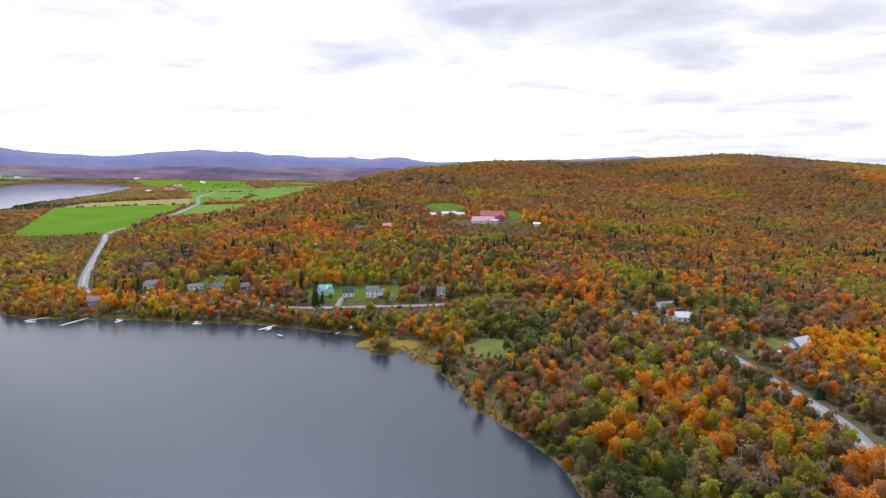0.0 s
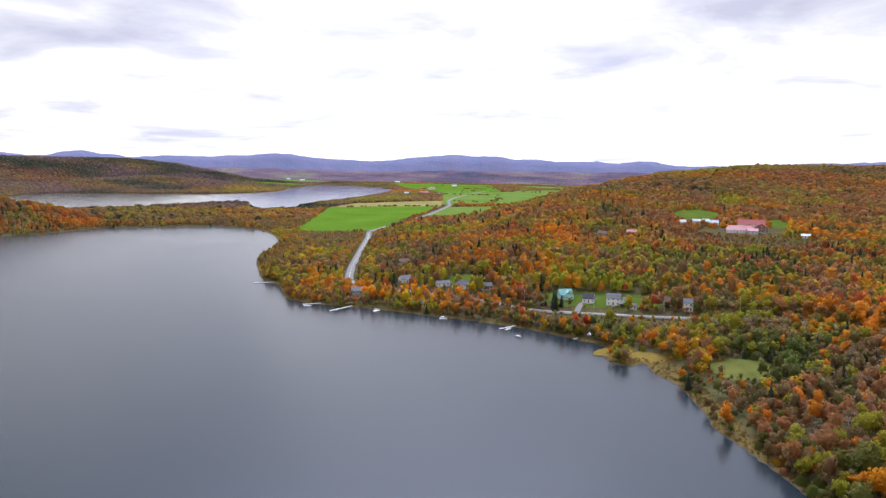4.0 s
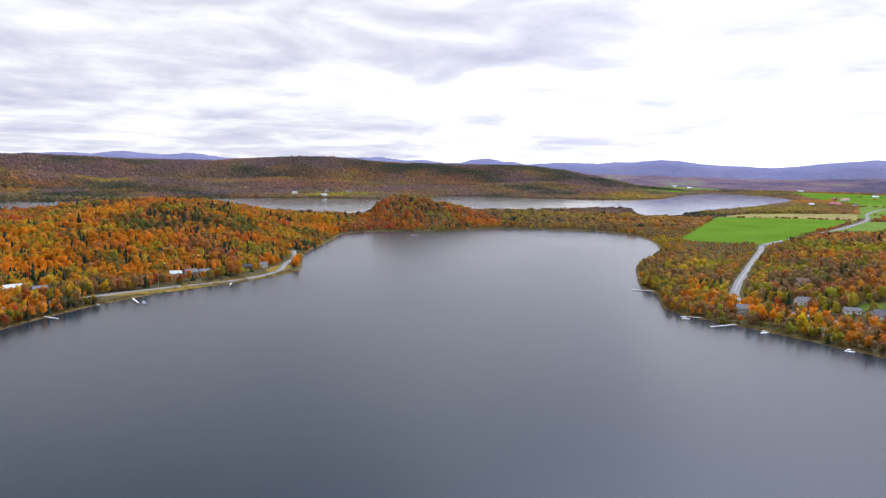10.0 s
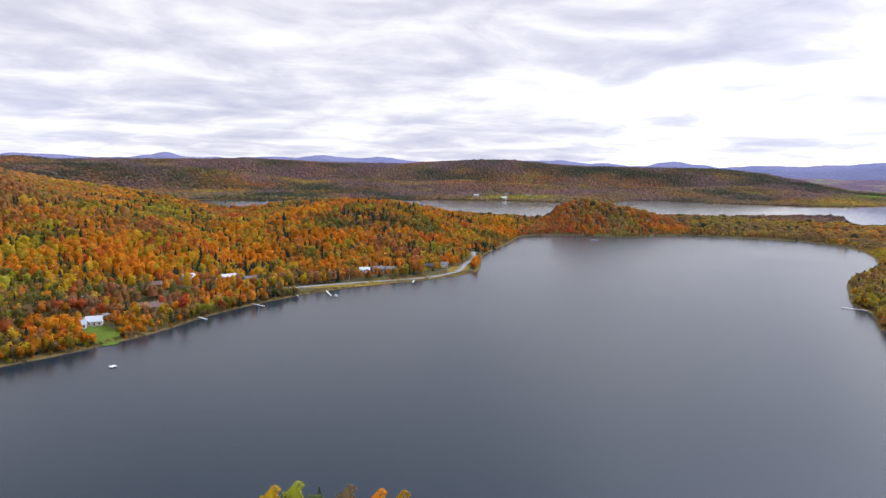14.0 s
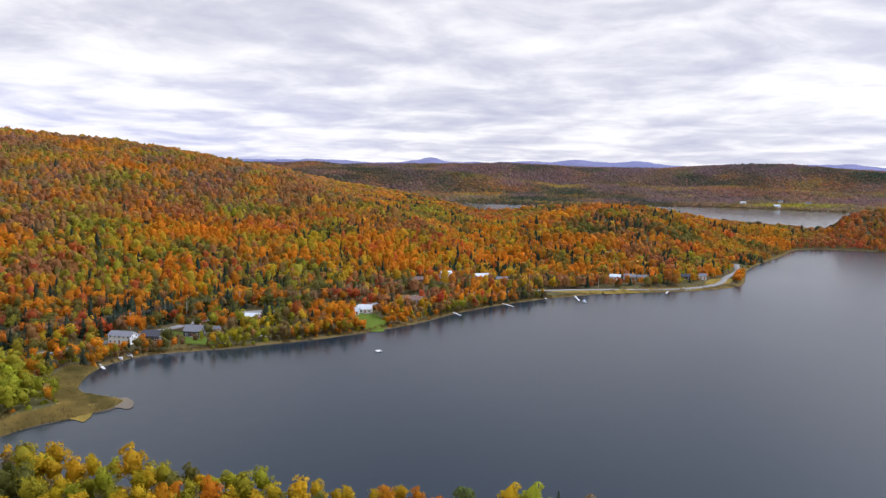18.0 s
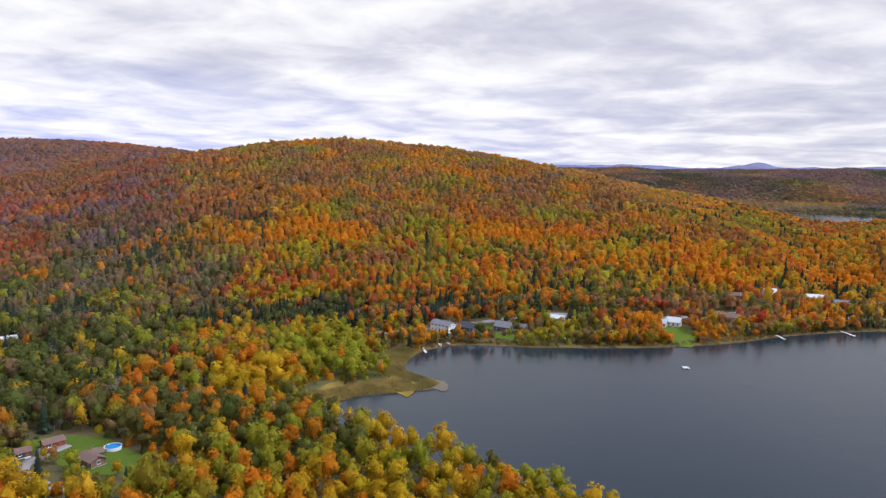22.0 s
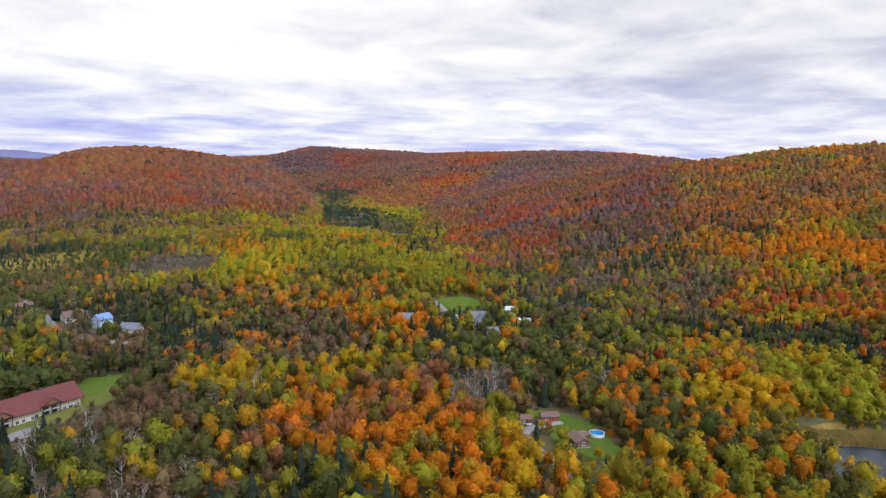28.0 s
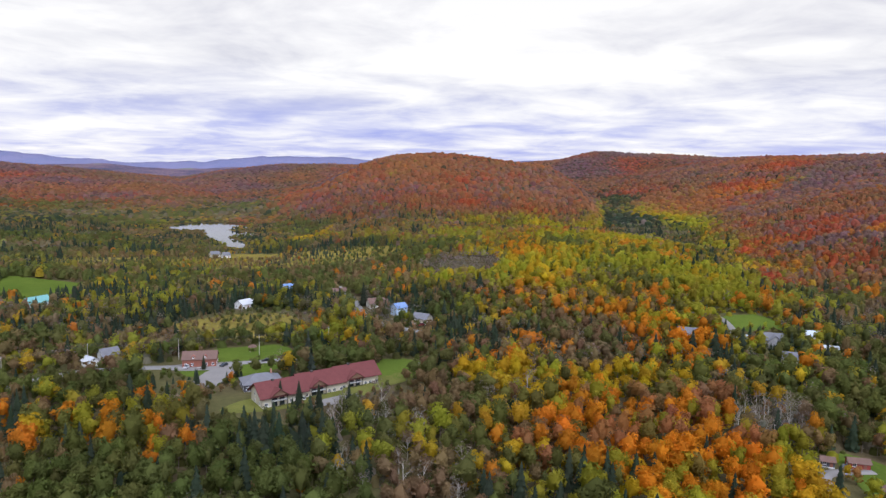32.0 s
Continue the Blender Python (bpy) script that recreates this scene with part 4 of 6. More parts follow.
house(-161.8, 481.6, 44, 7, 6.5, 3.2, 3.2, "white", "grey", "white gabled house with a grey roof", side=(5, 5, 3.0, 2.0, -5, 0, 0))
house(-178.9, 483.8, 40, 10, 5.5, 2.6, 1.5, "white", "grey", "long low white cottage")
house(-144.1, 483.7, 27, 8, 6, 2.8, 2.0, "brown", "grey", "brown cottage half hidden by trees")
house(-213.9, 491.8, 54, 9, 7, 3.4, 2.4, "white", "grey", "white house with a grey shingle roof", side=(6, 5, 2.8, 1.6, 6, 1, 0))
house(-242.5, 552.5, 49, 8, 7, 3.0, 2.4, "grey", "brown", "grey house deep in the woods")
house(-174.3, 430.6, 32, 5.5, 5, 3.2, 1.8, "white", "grey", "white cottage close to the lake shore", storeys=1)
house(-231.9, 443.1, 38, 8, 7, 5.4, 2.4, "grey", "grey", "grey two-storey house beside the country road", storeys=2)
house(143.6, 395.9, 0, 10, 8, 3.0, 2.4, "white", "white", "white bungalow with a pale metal roof", chimney=True)
house(184.6, 340.5, 32, 12, 8, 3.2, 3.6, "grey", "white", "grey farmhouse with a shiny white metal roof", side=(8, 5, 2.6, 1.4, -8, 1, 0))
house(168.7, 328.9, 23, 4, 3.5, 2.0, 1.0, "brown", "pale", "small brown shed with a pale roof", name="shed")
house(-86.1, 690.4, 17, 9, 7, 3.0, 2.2, "brown", "brown", "brown house up on the wooded slope")
house(-58.8, 709.1, 15, 10, 7, 3.0, 2.0, "brown", "red", "brown house with a red roof on the slope")
house(105.9, 763.9, -8, 8, 6, 2.8, 1.8, "white", "white", "small white hut on the wooded hill")
house(-363.4, -159.6, 79, 13, 7, 4.8, 1.8, "white", "grey", "long white two-storey lakeside house with a grey roof", storeys=2)
house(-373.9, -147.8, 82, 10, 7, 3.0, 2.4, "dark", "dark", "dark house with a dark roof between trees")
house(-381.0, -127.1, 83, 10, 7, 3.4, 2.6, "dark", "grey", "dark house with white-framed windows", chimney=True)
house(-387.7, -116.7, 82, 4, 4, 2.4, 1.4, "grey", "grey", "small grey shed by the lake", name="shed")
house(-415.9, -103.0, 89, 9, 6, 2.8, 1.6, "red", "white", "red cottage with a white roof")
house(-442.4, -35.2, 85, 8, 6, 3.0, 2.4, "white", "white", "white cottage above a sloping lawn", side=(5, 5, 2.6, 1.8, -5.5, 1.5, 90))
house(-437.4, -41.5, 85, 4.5, 4, 2.6, 2.0, "white", "pale", "small white cabin above a sloping lawn")
house(-476.6, -4.8, 81, 15, 8, 2.6, 1.8, "grey", "brown", "low grey bungalow beside the lakeside road")
house(-548.2, 21.7, 113, 9, 8, 3.2, 3.6, "white", "pale", "white house with a steep pale roof on the slope", storeys=1)
house(-532.4, -0.8, 100, 7, 6, 2.8, 1.8, "brown", "brown", "brown cabin behind the trees")
house(-562.6, 52.9, 100, 12, 8, 3.0, 3.0, "white", "white", "white house with a white metal roof", chimney=True)
house(-569.0, 71.0, 93, 11, 7, 2.8, 1.6, "grey", "grey", "low grey house on the slope")
house(-585.2, 172.3, 74, 9, 7, 3.0, 1.8, "white", "pale", "white cottage above the lakeside road")
house(-587.0, 185.8, 77, 10, 7, 2.8, 1.8, "grey", "grey", "low grey cottage above the road")
house(-585.8, 197.4, 71, 9, 6, 2.8, 1.6, "cream", "grey", "cream cottage above the lakeside road")
house(-593.3, 238.3, 68, 8, 6, 2.8, 2.0, "dark", "dark", "dark cottage by the road bend")
house(-595.8, 255.2, 67, 6, 6, 3.4, 2.0, "white", "grey", "white cottage at the road bend")
house(-788.0, 565.7, 64, 10, 8, 3.4, 2.6, "white", "grey", "white house on the wooded peninsula")
house(-242.2, 554.1, 34, 9, 7, 3.0, 2.2, "brown", "brown", "brown house on the wooded slope")
house(242.4, -440.2, -121, 14, 8, 3.4, 3.4, "white", "turquoise", "white barn with a turquoise metal roof", name="barn")
house(149.0, -312.0, -214, 6, 5, 2.8, 1.8, "white", "white", "small white roadside shed", name="shed")
house(145.1, -322.3, -136, 8, 7, 3.0, 3.0, "white", "grey", "white cottage with a grey roof")
house(99.5, -314.6, -170, 15, 8, 4.0, 2.8, "brick", "brown", "red brick house with two dormers", dormers=2)
house(64.6, -284.6, -157, 16, 11, 3.0, 3.0, "dark", "grey", "dark bungalow with a grey hipped roof", shape="hip", chimney=True)
house(110.5, -441.6, -126, 9, 8, 3.4, 2.6, "white", "white", "white house at the edge of the marsh", side=(6, 5, 2.8, 1.8, 6, 2, 0))
house(91.8, -500.1, -150, 9, 8, 3.4, 2.8, "grey", "blue", "grey house with a blue metal roof")
house(55.4, -492.2, -154, 12, 8, 2.8, 1.8, "brown", "brown", "brown bungalow in the woods")
house(24.8, -447.2, -157, 11, 8, 3.2, 2.6, "cream", "brown", "cream house with a brown roof", side=(6, 5, 2.8, 2.0, 7, 0, 0))
house(8.8, -423.8, -144, 8, 7, 5.2, 2.4, "blue", "blue", "pale blue two-storey house with a dark blue roof", storeys=2)
house(-5.7, -402.5, 149, 10, 8, 3.2, 2.6, "cream", "grey", "cream house with a grey roof")
house(-146.7, -349.1, 157, 9, 7, 3.4, 2.4, "white", "grey", "white valley house with a dark roof", side=(5, 5, 2.8, 1.6, 5, -2, 0))
house(-171.6, -338.8, 163, 5, 4, 2.6, 1.6, "white", "pale", "small pale cabin on a lawn")
house(-184.3, -332.6, 161, 9, 7, 4.0, 3.0, "grey", "grey", "grey valley house with steep gables", side=(5, 6, 4.0, 2.4, 1, -2.5, 90))
house(-216.0, -349.4, 163, 6.5, 5.5, 4.2, 2.2, "white", "pale", "white house with a pale blue-grey roof among trees", storeys=2)
house(-215.5, -334.3, 157, 9, 6, 2.6, 1.4, "grey", "white", "low grey garage with a white roof", name="garage")
house(-178.0, -304.9, 160, 6, 6, 5.0, 2.4, "cream", "grey", "narrow cream house half hidden by trees", storeys=2)
house(203.4, -697.4, -144, 9, 8, 3.4, 2.6, "cream", "grey", "cream house near the pond")
house(189.9, -689.8, -145, 7, 7, 3.4, 2.6, "white", "grey", "white house near the pond")
house(-148.0, -208.6, 165, 6.4, 4, 2.3, 1.0, "red", "brown", "red garage with an open front and brown roof", name="garage")
house(-138.2, -209.6, 157, 4.0, 3.4, 2.1, 1.0, "dark", "brown", "dark timber shed beside the gravel yard", name="shed")

# farms on the plain and houses across the long lake, far off
for x, y, turn, w, d, wall, roof, label in (
        (-1053, 2975, 20, 22, 12, "white", "white", "white barn on the far green plain"), (-992, 2537, 30, 26, 12, "white", "red", "long farm building with a red roof"),
        (-1040, 2575, -40, 18, 10, "red", "red", "red barn beside the farmyard"), (-1822, 973, 60, 16, 10, "white", "pale", "white house on the shore of the long lake"),
        (-1948, 939, 50, 15, 9, "white", "white", "white cottage across the long lake"), (-2021, 1089, 60, 14, 9, "white", "grey", "white house among trees across the lake"),
        (-1946, 1131, 70, 18, 10, "cream", "grey", "cream lodge above the far shore"), (-1930, 3080, 30, 24, 12, "white", "white", "white farm shed beyond the long lake"),
        (-2080, 3180, 30, 20, 12, "white", "pale", "pale barn beyond the long lake"), (-2240, 3230, 40, 22, 12, "white", "grey", "white farmhouse on the distant plain"),
        (-1500, 3330, 20, 24, 12, "white", "white", "long white shed on the distant plain")):
    house(x, y, turn, w, d, 5.0, 4.0, wall, roof, label, storeys=2, name="farm_building" if "barn" in label or "farm" in label or "shed" in label else "house")

# ---- the long apartment building, the inn, the pool, docks, boats, cars, poles ----
def apartment():
    ob = thing("apartment_building", 40, -279, 213, "long two-storey apartment building with a maroon shingle roof and cream walls", "building", z=ground_z(40, -279) - 0.9)
    wall_m, L3 = WALLS["cream"], 18.2
    for k in range(3):
        x0, lift, step = -27.3 + L3 * k, (0.6, 0.3, 0.0)[k], (-3.2, 0.0, 2.0)[k]
        bm = bmesh.new()
        prism(bm, [(-6, -1.5), (6, -1.5), (6, 5.05), (0, 9.0), (-6, 5.05)], x0, x0 + L3)
        body = part("wall", bm, wall_m, ob)
        body.location = (0, step, lift)
        bm = gable_roof(L3, 12, 5.05, 4.0, 1.25, 0.25)
        bmesh.ops.translate(bm, verts=bm.verts, vec=(x0 + L3 / 2, 0, 0))
        roof = part("roof", bm, ROOFS["maroon"], ob)
        roof.location = (0, step, lift)
        cap = part("roof_vent", boxed(x0 + 6, x0 + 7, -0.5, 0.5, 8.9, 9.7, bevel=0.05), M_DARK, roof)
        for s in range(2):
            for x in (x0 + 1.6, x0 + 12.0, x0 + 14.2, x0 + 17.4):
                add_window(body, x, -6.01, 1.6 + 2.7 * s, 0, 1.3, 1.3)
            for x in (x0 + 3, x0 + 8, x0 + 13, x0 + 17):
                add_window(body, x, 6.01, 1.6 + 2.7 * s, 180, 1.3, 1.3)
        # a gabled bay with balconies
        xb = x0 + 6.6
        bm = bmesh.new()
        prism(bm, [(xb - 3.4, 5.0), (xb + 3.4, 5.0), (xb, 7.3)], -7.6, -1.0, "y")
        gab = part("gable", bm, WALLS["brown"], body)
        bm = bmesh.new()
        for s in (-1, 1):
            prism(bm, [(xb, 7.35), (xb + s * 3.9, 4.75), (xb + s * 3.9, 4.95), (xb, 7.6)], -8.0, -0.6, "y")
        part("bay_roof", bm, ROOFS["maroon"], body)
        for s in range(2):
            z = 0.3 + 2.7 * s
            deck = part("balcony", boxed(xb - 3.2, xb + 3.2, -7.5, -6.0, z - 0.18, z), M_CONCRETE, body)
            bm = bmesh.new()
            beam(bm, (xb - 3.15, -7.45, z + 1.0), (xb + 3.15, -7.45, z + 1.0), 0.05)
            part("rail", bm, M_DARK, deck)
            bm = bmesh.new()
            for i in range(22):
                beam(bm, (xb - 3.1 + i * 0.295, -7.45, z), (xb - 3.1 + i * 0.295, -7.45, z + 1.0), 0.02, 4)
            part("balusters", bm, M_DARK, deck)
            for x in (xb - 1.5, xb + 1.5):
                glass = part("patio_door", boxed(x - 1.0, x + 1.0, -6.05, -5.98, z, z + 2.1), M_GLASS, body)
        for s in (-1, 0, 1):
            part("post", boxed(xb + s * 3.2 - 0.1, xb + s * 3.2 + 0.1, -7.5, -7.3, -0.6, 5.0), M_DARK, body)
    for s in (-1, 1):
        for y in (-3, 2):
            for z in (1.6, 4.3):
                add_window(ob, s * 27.32, y + (-3.2 if s < 0 else 2.0), z + (0.6 if s < 0 else 0.0), s * 90, 1.2, 1.3)
    CLEAR.append(lambda X, Y: segment_distance(X, Y, [(66, -262), (14, -296)]) < 15)
    LOW.append(lambda X, Y: segment_distance(X, Y, [(62, -245), (10, -270)]) < 16)


def inn():
    ob = thing("inn", 52, 779, -4, "sprawling hillside inn with red metal roofs and white walls", "building")
    wing(ob, 26, 12, 6.0, 4.5, "white", "red", 2, at=(4, 10, 1.5), door=False)
    wing(ob, 14, 12, 5.5, 3.6, "brown", "red", 2, at=(14, 2, 0), turn=90)
    wing(ob, 24, 9, 3.4, 2.6, "white", "red", 1, at=(-6, -2, 0))
    wing(ob, 18, 8, 3.2, 2.2, "white", "red", 1, at=(-10, -10, -1))
    wing(ob, 10, 8, 3.2, 2.0, "blue", "red", 1, at=(6, -11, -1))
    CLEAR.append(lambda X, Y: segment_distance(X, Y, [(30, 765), (78, 795)]) < 24)
    LOW.append(lambda X, Y: segment_distance(X, Y, [(20, 715), (72, 725)]) < 42)
    for x, y, w in ((2, 815, 9), (12, 820, 7), (20, 812, 10), (-12, 800, 6)):
        house(x, y, 10, w, 6, 3.0, 2.0, "white", "pale", "white cabin beside the inn")


apartment()
inn()


def gazebo(x, y):
    ob = thing("gazebo", x, y, 20, "small brown wooden gazebo on a lawn", "gazebo")
    for i in range(6):
        a = math.pi / 3 * i
        bm = boxed(-0.08, 0.08, -0.08, 0.08, -0.2, 2.4)
        part("post", bm, WALLS["brown"], ob).location = (1.8 * math.cos(a), 1.8 * math.sin(a), 0)
    part("floor", cylinder(bmesh.new(), 0, 0, -0.2, 0.15, 2.1, sides=6), M_PLANK, ob)
    part("roof", cylinder(bmesh.new(), 0, 0, 2.35, 3.9, 2.5, 0.08, 6), ROOFS["brown"], ob)


gazebo(81, -339)


M_DECK = plain("stained_deck_boards", (0.17, 0.12, 0.085), 0.85, 4.0, 0.35)


def pool(x, y):
    ob = thing("swimming_pool", x, y, 0, "round above-ground swimming pool with blue water and a white wall", "pool")
    bm, n = bmesh.new(), 32
    rings = [[bm.verts.new((r * math.cos(2 * math.pi * i / n), r * math.sin(2 * math.pi * i / n), z)) for i in range(n)] for r, z in ((2.75, -0.3), (2.75, 1.25), (2.85, 1.3), (2.6, 1.3), (2.6, 0.2))]
    for a, b in zip(rings[:-1], rings[1:]):
        for i in range(n):
            bm.faces.new((a[i], a[(i + 1) % n], b[(i + 1) % n], b[i]))
    part("pool_wall", bm, M_TRIM, ob)
    mat, nn = material("pool_water")
    finish(nn, nn.mix(nn.noise(place(nn), 2.0), (0.015, 0.16, 0.42), (0.03, 0.25, 0.55)), 0.2, spec=0.3)
    part("water", cylinder(bmesh.new(), 0, 0, 0.15, 1.1, 2.59, sides=32), mat, ob)
    deck = thing("pool_deck", x + 4.6, y - 1.5, 35, "weathered wooden deck beside the pool", "deck")
    for i in range(16):
        part("plank", boxed(-2.4 + i * 0.3, -2.13 + i * 0.3, -2.2, 2.2, 1.05, 1.12), M_DECK, deck)
    for px in (-2.2, 2.2):
        for py in (-2.0, 2.0):
            part("post", boxed(px - 0.07, px + 0.07, py - 0.07, py + 0.07, -0.4, 2.0), M_DECK, deck)
    for py in (-2.0, 2.0):
        part("rail", boxed(-2.2, 2.2, py - 0.04, py + 0.04, 1.9, 2.0), M_DECK, deck)


pool(-156, -189.5)
house(-145.4, -186.5, 80, 8, 5, 2.2, 1.2, "brown", "brown", "low brown house hidden by trees beside a pool")


def dock(x0, y0, x1, y1, wide=1.25):
    """From the bank at (x0, y0) out to (x1, y1)."""
    L, turn = math.hypot(x1 - x0, y1 - y0), math.degrees(math.atan2(y1 - y0, x1 - x0))
    ob = thing("dock", x0, y0, turn, "narrow pale wooden dock that reaches into the lake", "dock", "docks along the shore", z=0.0)
    n = int(L / 0.6)
    for i in range(n):
        part("plank", boxed(i * L / n + 0.02, (i + 1) * L / n - 0.03, -wide / 2, wide / 2, 0.52, 0.58), M_DOCK, ob)
    for s in (-1, 1):
        part("beam", boxed(0, L, s * wide * 0.4 - 0.06, s * wide * 0.4 + 0.06, 0.38, 0.518), M_PLANK, ob)
        for f in (0.15, 0.55, 0.95):
            part("pile", cylinder(bmesh.new(), L * f, s * wide * 0.45, -2.0, 0.95, 0.09, sides=8), M_PLANK, ob)
    return ob


for a in ((-247, 420, -257, 409), (-222, 424, -229, 399), (-100, 414, -109, 397), (-58, 402, -62, 391), (-493, 58, -476, 68), (-522, 96, -506, 97), (-520, 122, -500, 121), (-460, 21, -446, 28),
          (-566, 226, -550, 222), (-584, 252, -566, 243), (-600, 282, -586, 272), (-326, 478, -341, 468), (-332, -159, -320, -150), (-545, 205, -535, 200)):
    dock(*a)


def boat(x, y, turn, hull=(0.75, 0.75, 0.74), cover=None, length=5.4, ashore=False):
    ob = thing("motorboat" if cover else "rowing_boat", x, y, turn, "small white motorboat moored at the shore" if cover else "small pale rowing boat at the shore", "boat", "boats along the shore",
               z=(ground_z(x, y) + 0.1) if ashore else 0.0)
    bm, n = bmesh.new(), 9
    secs = []
    for i in range(n):
        f = i / (n - 1)
        w = 1.0 * (1 - f ** 3) ** 0.6 + 0.02
        z = 0.55 + 0.35 * f * f
        x_ = (f - 0.45) * length
        secs.append([bm.verts.new(p) for p in ((x_, -w, z), (x_, -w * 0.75, -0.1 + 0.2 * f), (x_, 0, -0.25 + 0.4 * f * f), (x_, w * 0.75, -0.1 + 0.2 * f), (x_, w, z), (x_, w * 0.85, z - 0.03), (x_, 0, 0.12 + 0.3 * f),
                                              (x_, -w * 0.85, z - 0.03))])
    for a, b in zip(secs[:-1], secs[1:]):
        for i in range(8):
            bm.faces.new((a[i], a[(i + 1) % 8], b[(i + 1) % 8], b[i]))
    bm.faces.new(secs[0][::-1])
    bm.faces.new(secs[-1])
    bmesh.ops.recalc_face_normals(bm, faces=bm.faces[:])
    part("hull", bm, plain("boat_hull", hull, 0.35, 1.0, 0.1), ob)
    for f in (-0.2, 0.12):
        part("seat", boxed(f * length - 0.18, f * length + 0.18, -0.8, 0.8, 0.4, 0.48, bevel=0.02), M_PLANK, ob)
    part("outboard_motor", boxed(-0.45 * length - 0.35, -0.45 * length, -0.15, 0.15, 0.0, 1.0, bevel=0.06), M_DARK, ob)
    if cover:
        part("canopy", boxed(-1.2, 0.6, -0.95, 0.95, 1.55, 1.65, bevel=0.04), plain("boat_canopy", cover, 0.8), ob)
        for px in (-1.1, 0.5):
            for py in (-0.85, 0.85):
                part("canopy_post", boxed(px - 0.03, px + 0.03, py - 0.03, py + 0.03, 0.5, 1.56), M_TRIM, ob)
    return ob


for a in ((-252, 407, 20, (0.75, 0.75, 0.74), (0.7, 0.7, 0.7)), (-201, 413, 60, (0.75, 0.75, 0.74), (0.6, 0.62, 0.66)), (-151, 410, 10, (0.7, 0.72, 0.74), (0.75, 0.75, 0.75)),
          (-104, 400, 70, (0.75, 0.75, 0.74), (0.5, 0.52, 0.55)), (-94, 385, -40, (0.5, 0.52, 0.55), None), (-497, 124, 15, (0.7, 0.72, 0.75), (0.35, 0.45, 0.6)), (-557, 226, 40, (0.72, 0.72, 0.72), None)):
    boat(*a)
for a in ((-331, -158, 60, (0.72, 0.7, 0.66)), (-338, -150, 30, (0.74, 0.74, 0.74)), (-342, -147, 40, (0.5, 0.5, 0.52)), (-380, -89, 70, (0.78, 0.78, 0.74)), (-55, 402, 100, (0.76, 0.76, 0.76))):
    boat(*a, ashore=True)


def raft(x, y):
    ob = thing("swim_raft", x, y, 30, "square white swimming raft floating on the lake", "raft", z=0.0)
    for i in range(10):
        part("plank", boxed(-1.5 + i * 0.3, -1.22 + i * 0.3, -1.5, 1.5, 0.42, 0.48), M_DOCK, ob)
    for s in (-1, 1):
        bm = bmesh.new()
        beam(bm, (-1.5, s * 1.1, 0.18), (1.5, s * 1.1, 0.18), 0.24, 12)
        part("float", bm, M_TRIM, ob)
    for s in (-0.3, 0.3):
        part("ladder_rail", boxed(1.5, 1.56, s - 0.03, s + 0.03, -0.3, 1.1), M_TRIM, ob)


raft(-357, -21.5)
M_TYRE = plain("tyre_rubber", (0.03, 0.03, 0.03), 0.9)


def car(x, y, turn, colour, label):
    ob = thing("car", x, y, turn, label, "car", "parked cars", z=ground_z(x, y) + 0.3)
    paint = plain("car_paint", colour, 0.25, 1.0, 0.05, 0.0, spec=0.5)
    bm = prism(bmesh.new(), [(-2.2, 0.35), (2.2, 0.35), (2.25, 0.75), (1.3, 0.95), (-2.1, 1.0), (-2.25, 0.7)], -0.88, 0.88, "y")
    bmesh.ops.bevel(bm, geom=bm.edges[:], offset=0.08, segments=2, affect="EDGES")
    part("body", bm, paint, ob)
    bm = prism(bmesh.new(), [(-1.7, 0.97), (1.1, 0.94), (0.5, 1.45), (-1.3, 1.47)], -0.76, 0.76, "y")
    bmesh.ops.bevel(bm, geom=bm.edges[:], offset=0.06, segments=2, affect="EDGES")
    part("cabin_glass", bm, M_GLASS, ob)
    part("roof_panel", boxed(-1.25, 0.45, -0.68, 0.68, 1.44, 1.5, bevel=0.02), paint, ob)
    for sx in (-1.4, 1.4):
        for sy in (-0.82, 0.82):
            bm = bmesh.new()
            beam(bm, (sx, sy - 0.1, 0.33), (sx, sy + 0.1, 0.33), 0.33, 12)
            part("wheel", bm, M_TYRE, ob)


for a in ((-42, 463, 10, (0.05, 0.05, 0.06), "black car parked on a lawn"), (-36, 460, 15, (0.10, 0.11, 0.14), "dark grey car parked on a lawn"), (-29, 459, -20, (0.25, 0.04, 0.04), "dark red car on a drive"),
          (70, -320, 15, (0.03, 0.03, 0.035), "black car on the village road"), (88, -312, 70, (0.03, 0.04, 0.05), "dark car in a parking place"), (104, -309, 80, (0.5, 0.5, 0.5), "silver car in a parking place"),
          (-404, -99, 20, (0.7, 0.7, 0.7), "white car beside a red cottage"), (-408, -96, 20, (0.66, 0.66, 0.66), "white van beside a red cottage"), (137, 425, 60, (0.7, 0.7, 0.7), "white car on a gravel drive"),
          (144, 428, 50, (0.6, 0.6, 0.62), "pale car on a gravel drive"), (-3, -356, 10, (0.7, 0.7, 0.7), "white van beside the village road"), (-142.2, -206.2, 60, (0.04, 0.04, 0.05), "black car in a gravel yard"),
          (-5, -394, 40, (0.3, 0.05, 0.04), "red car by a cream house")):
    car(*a)


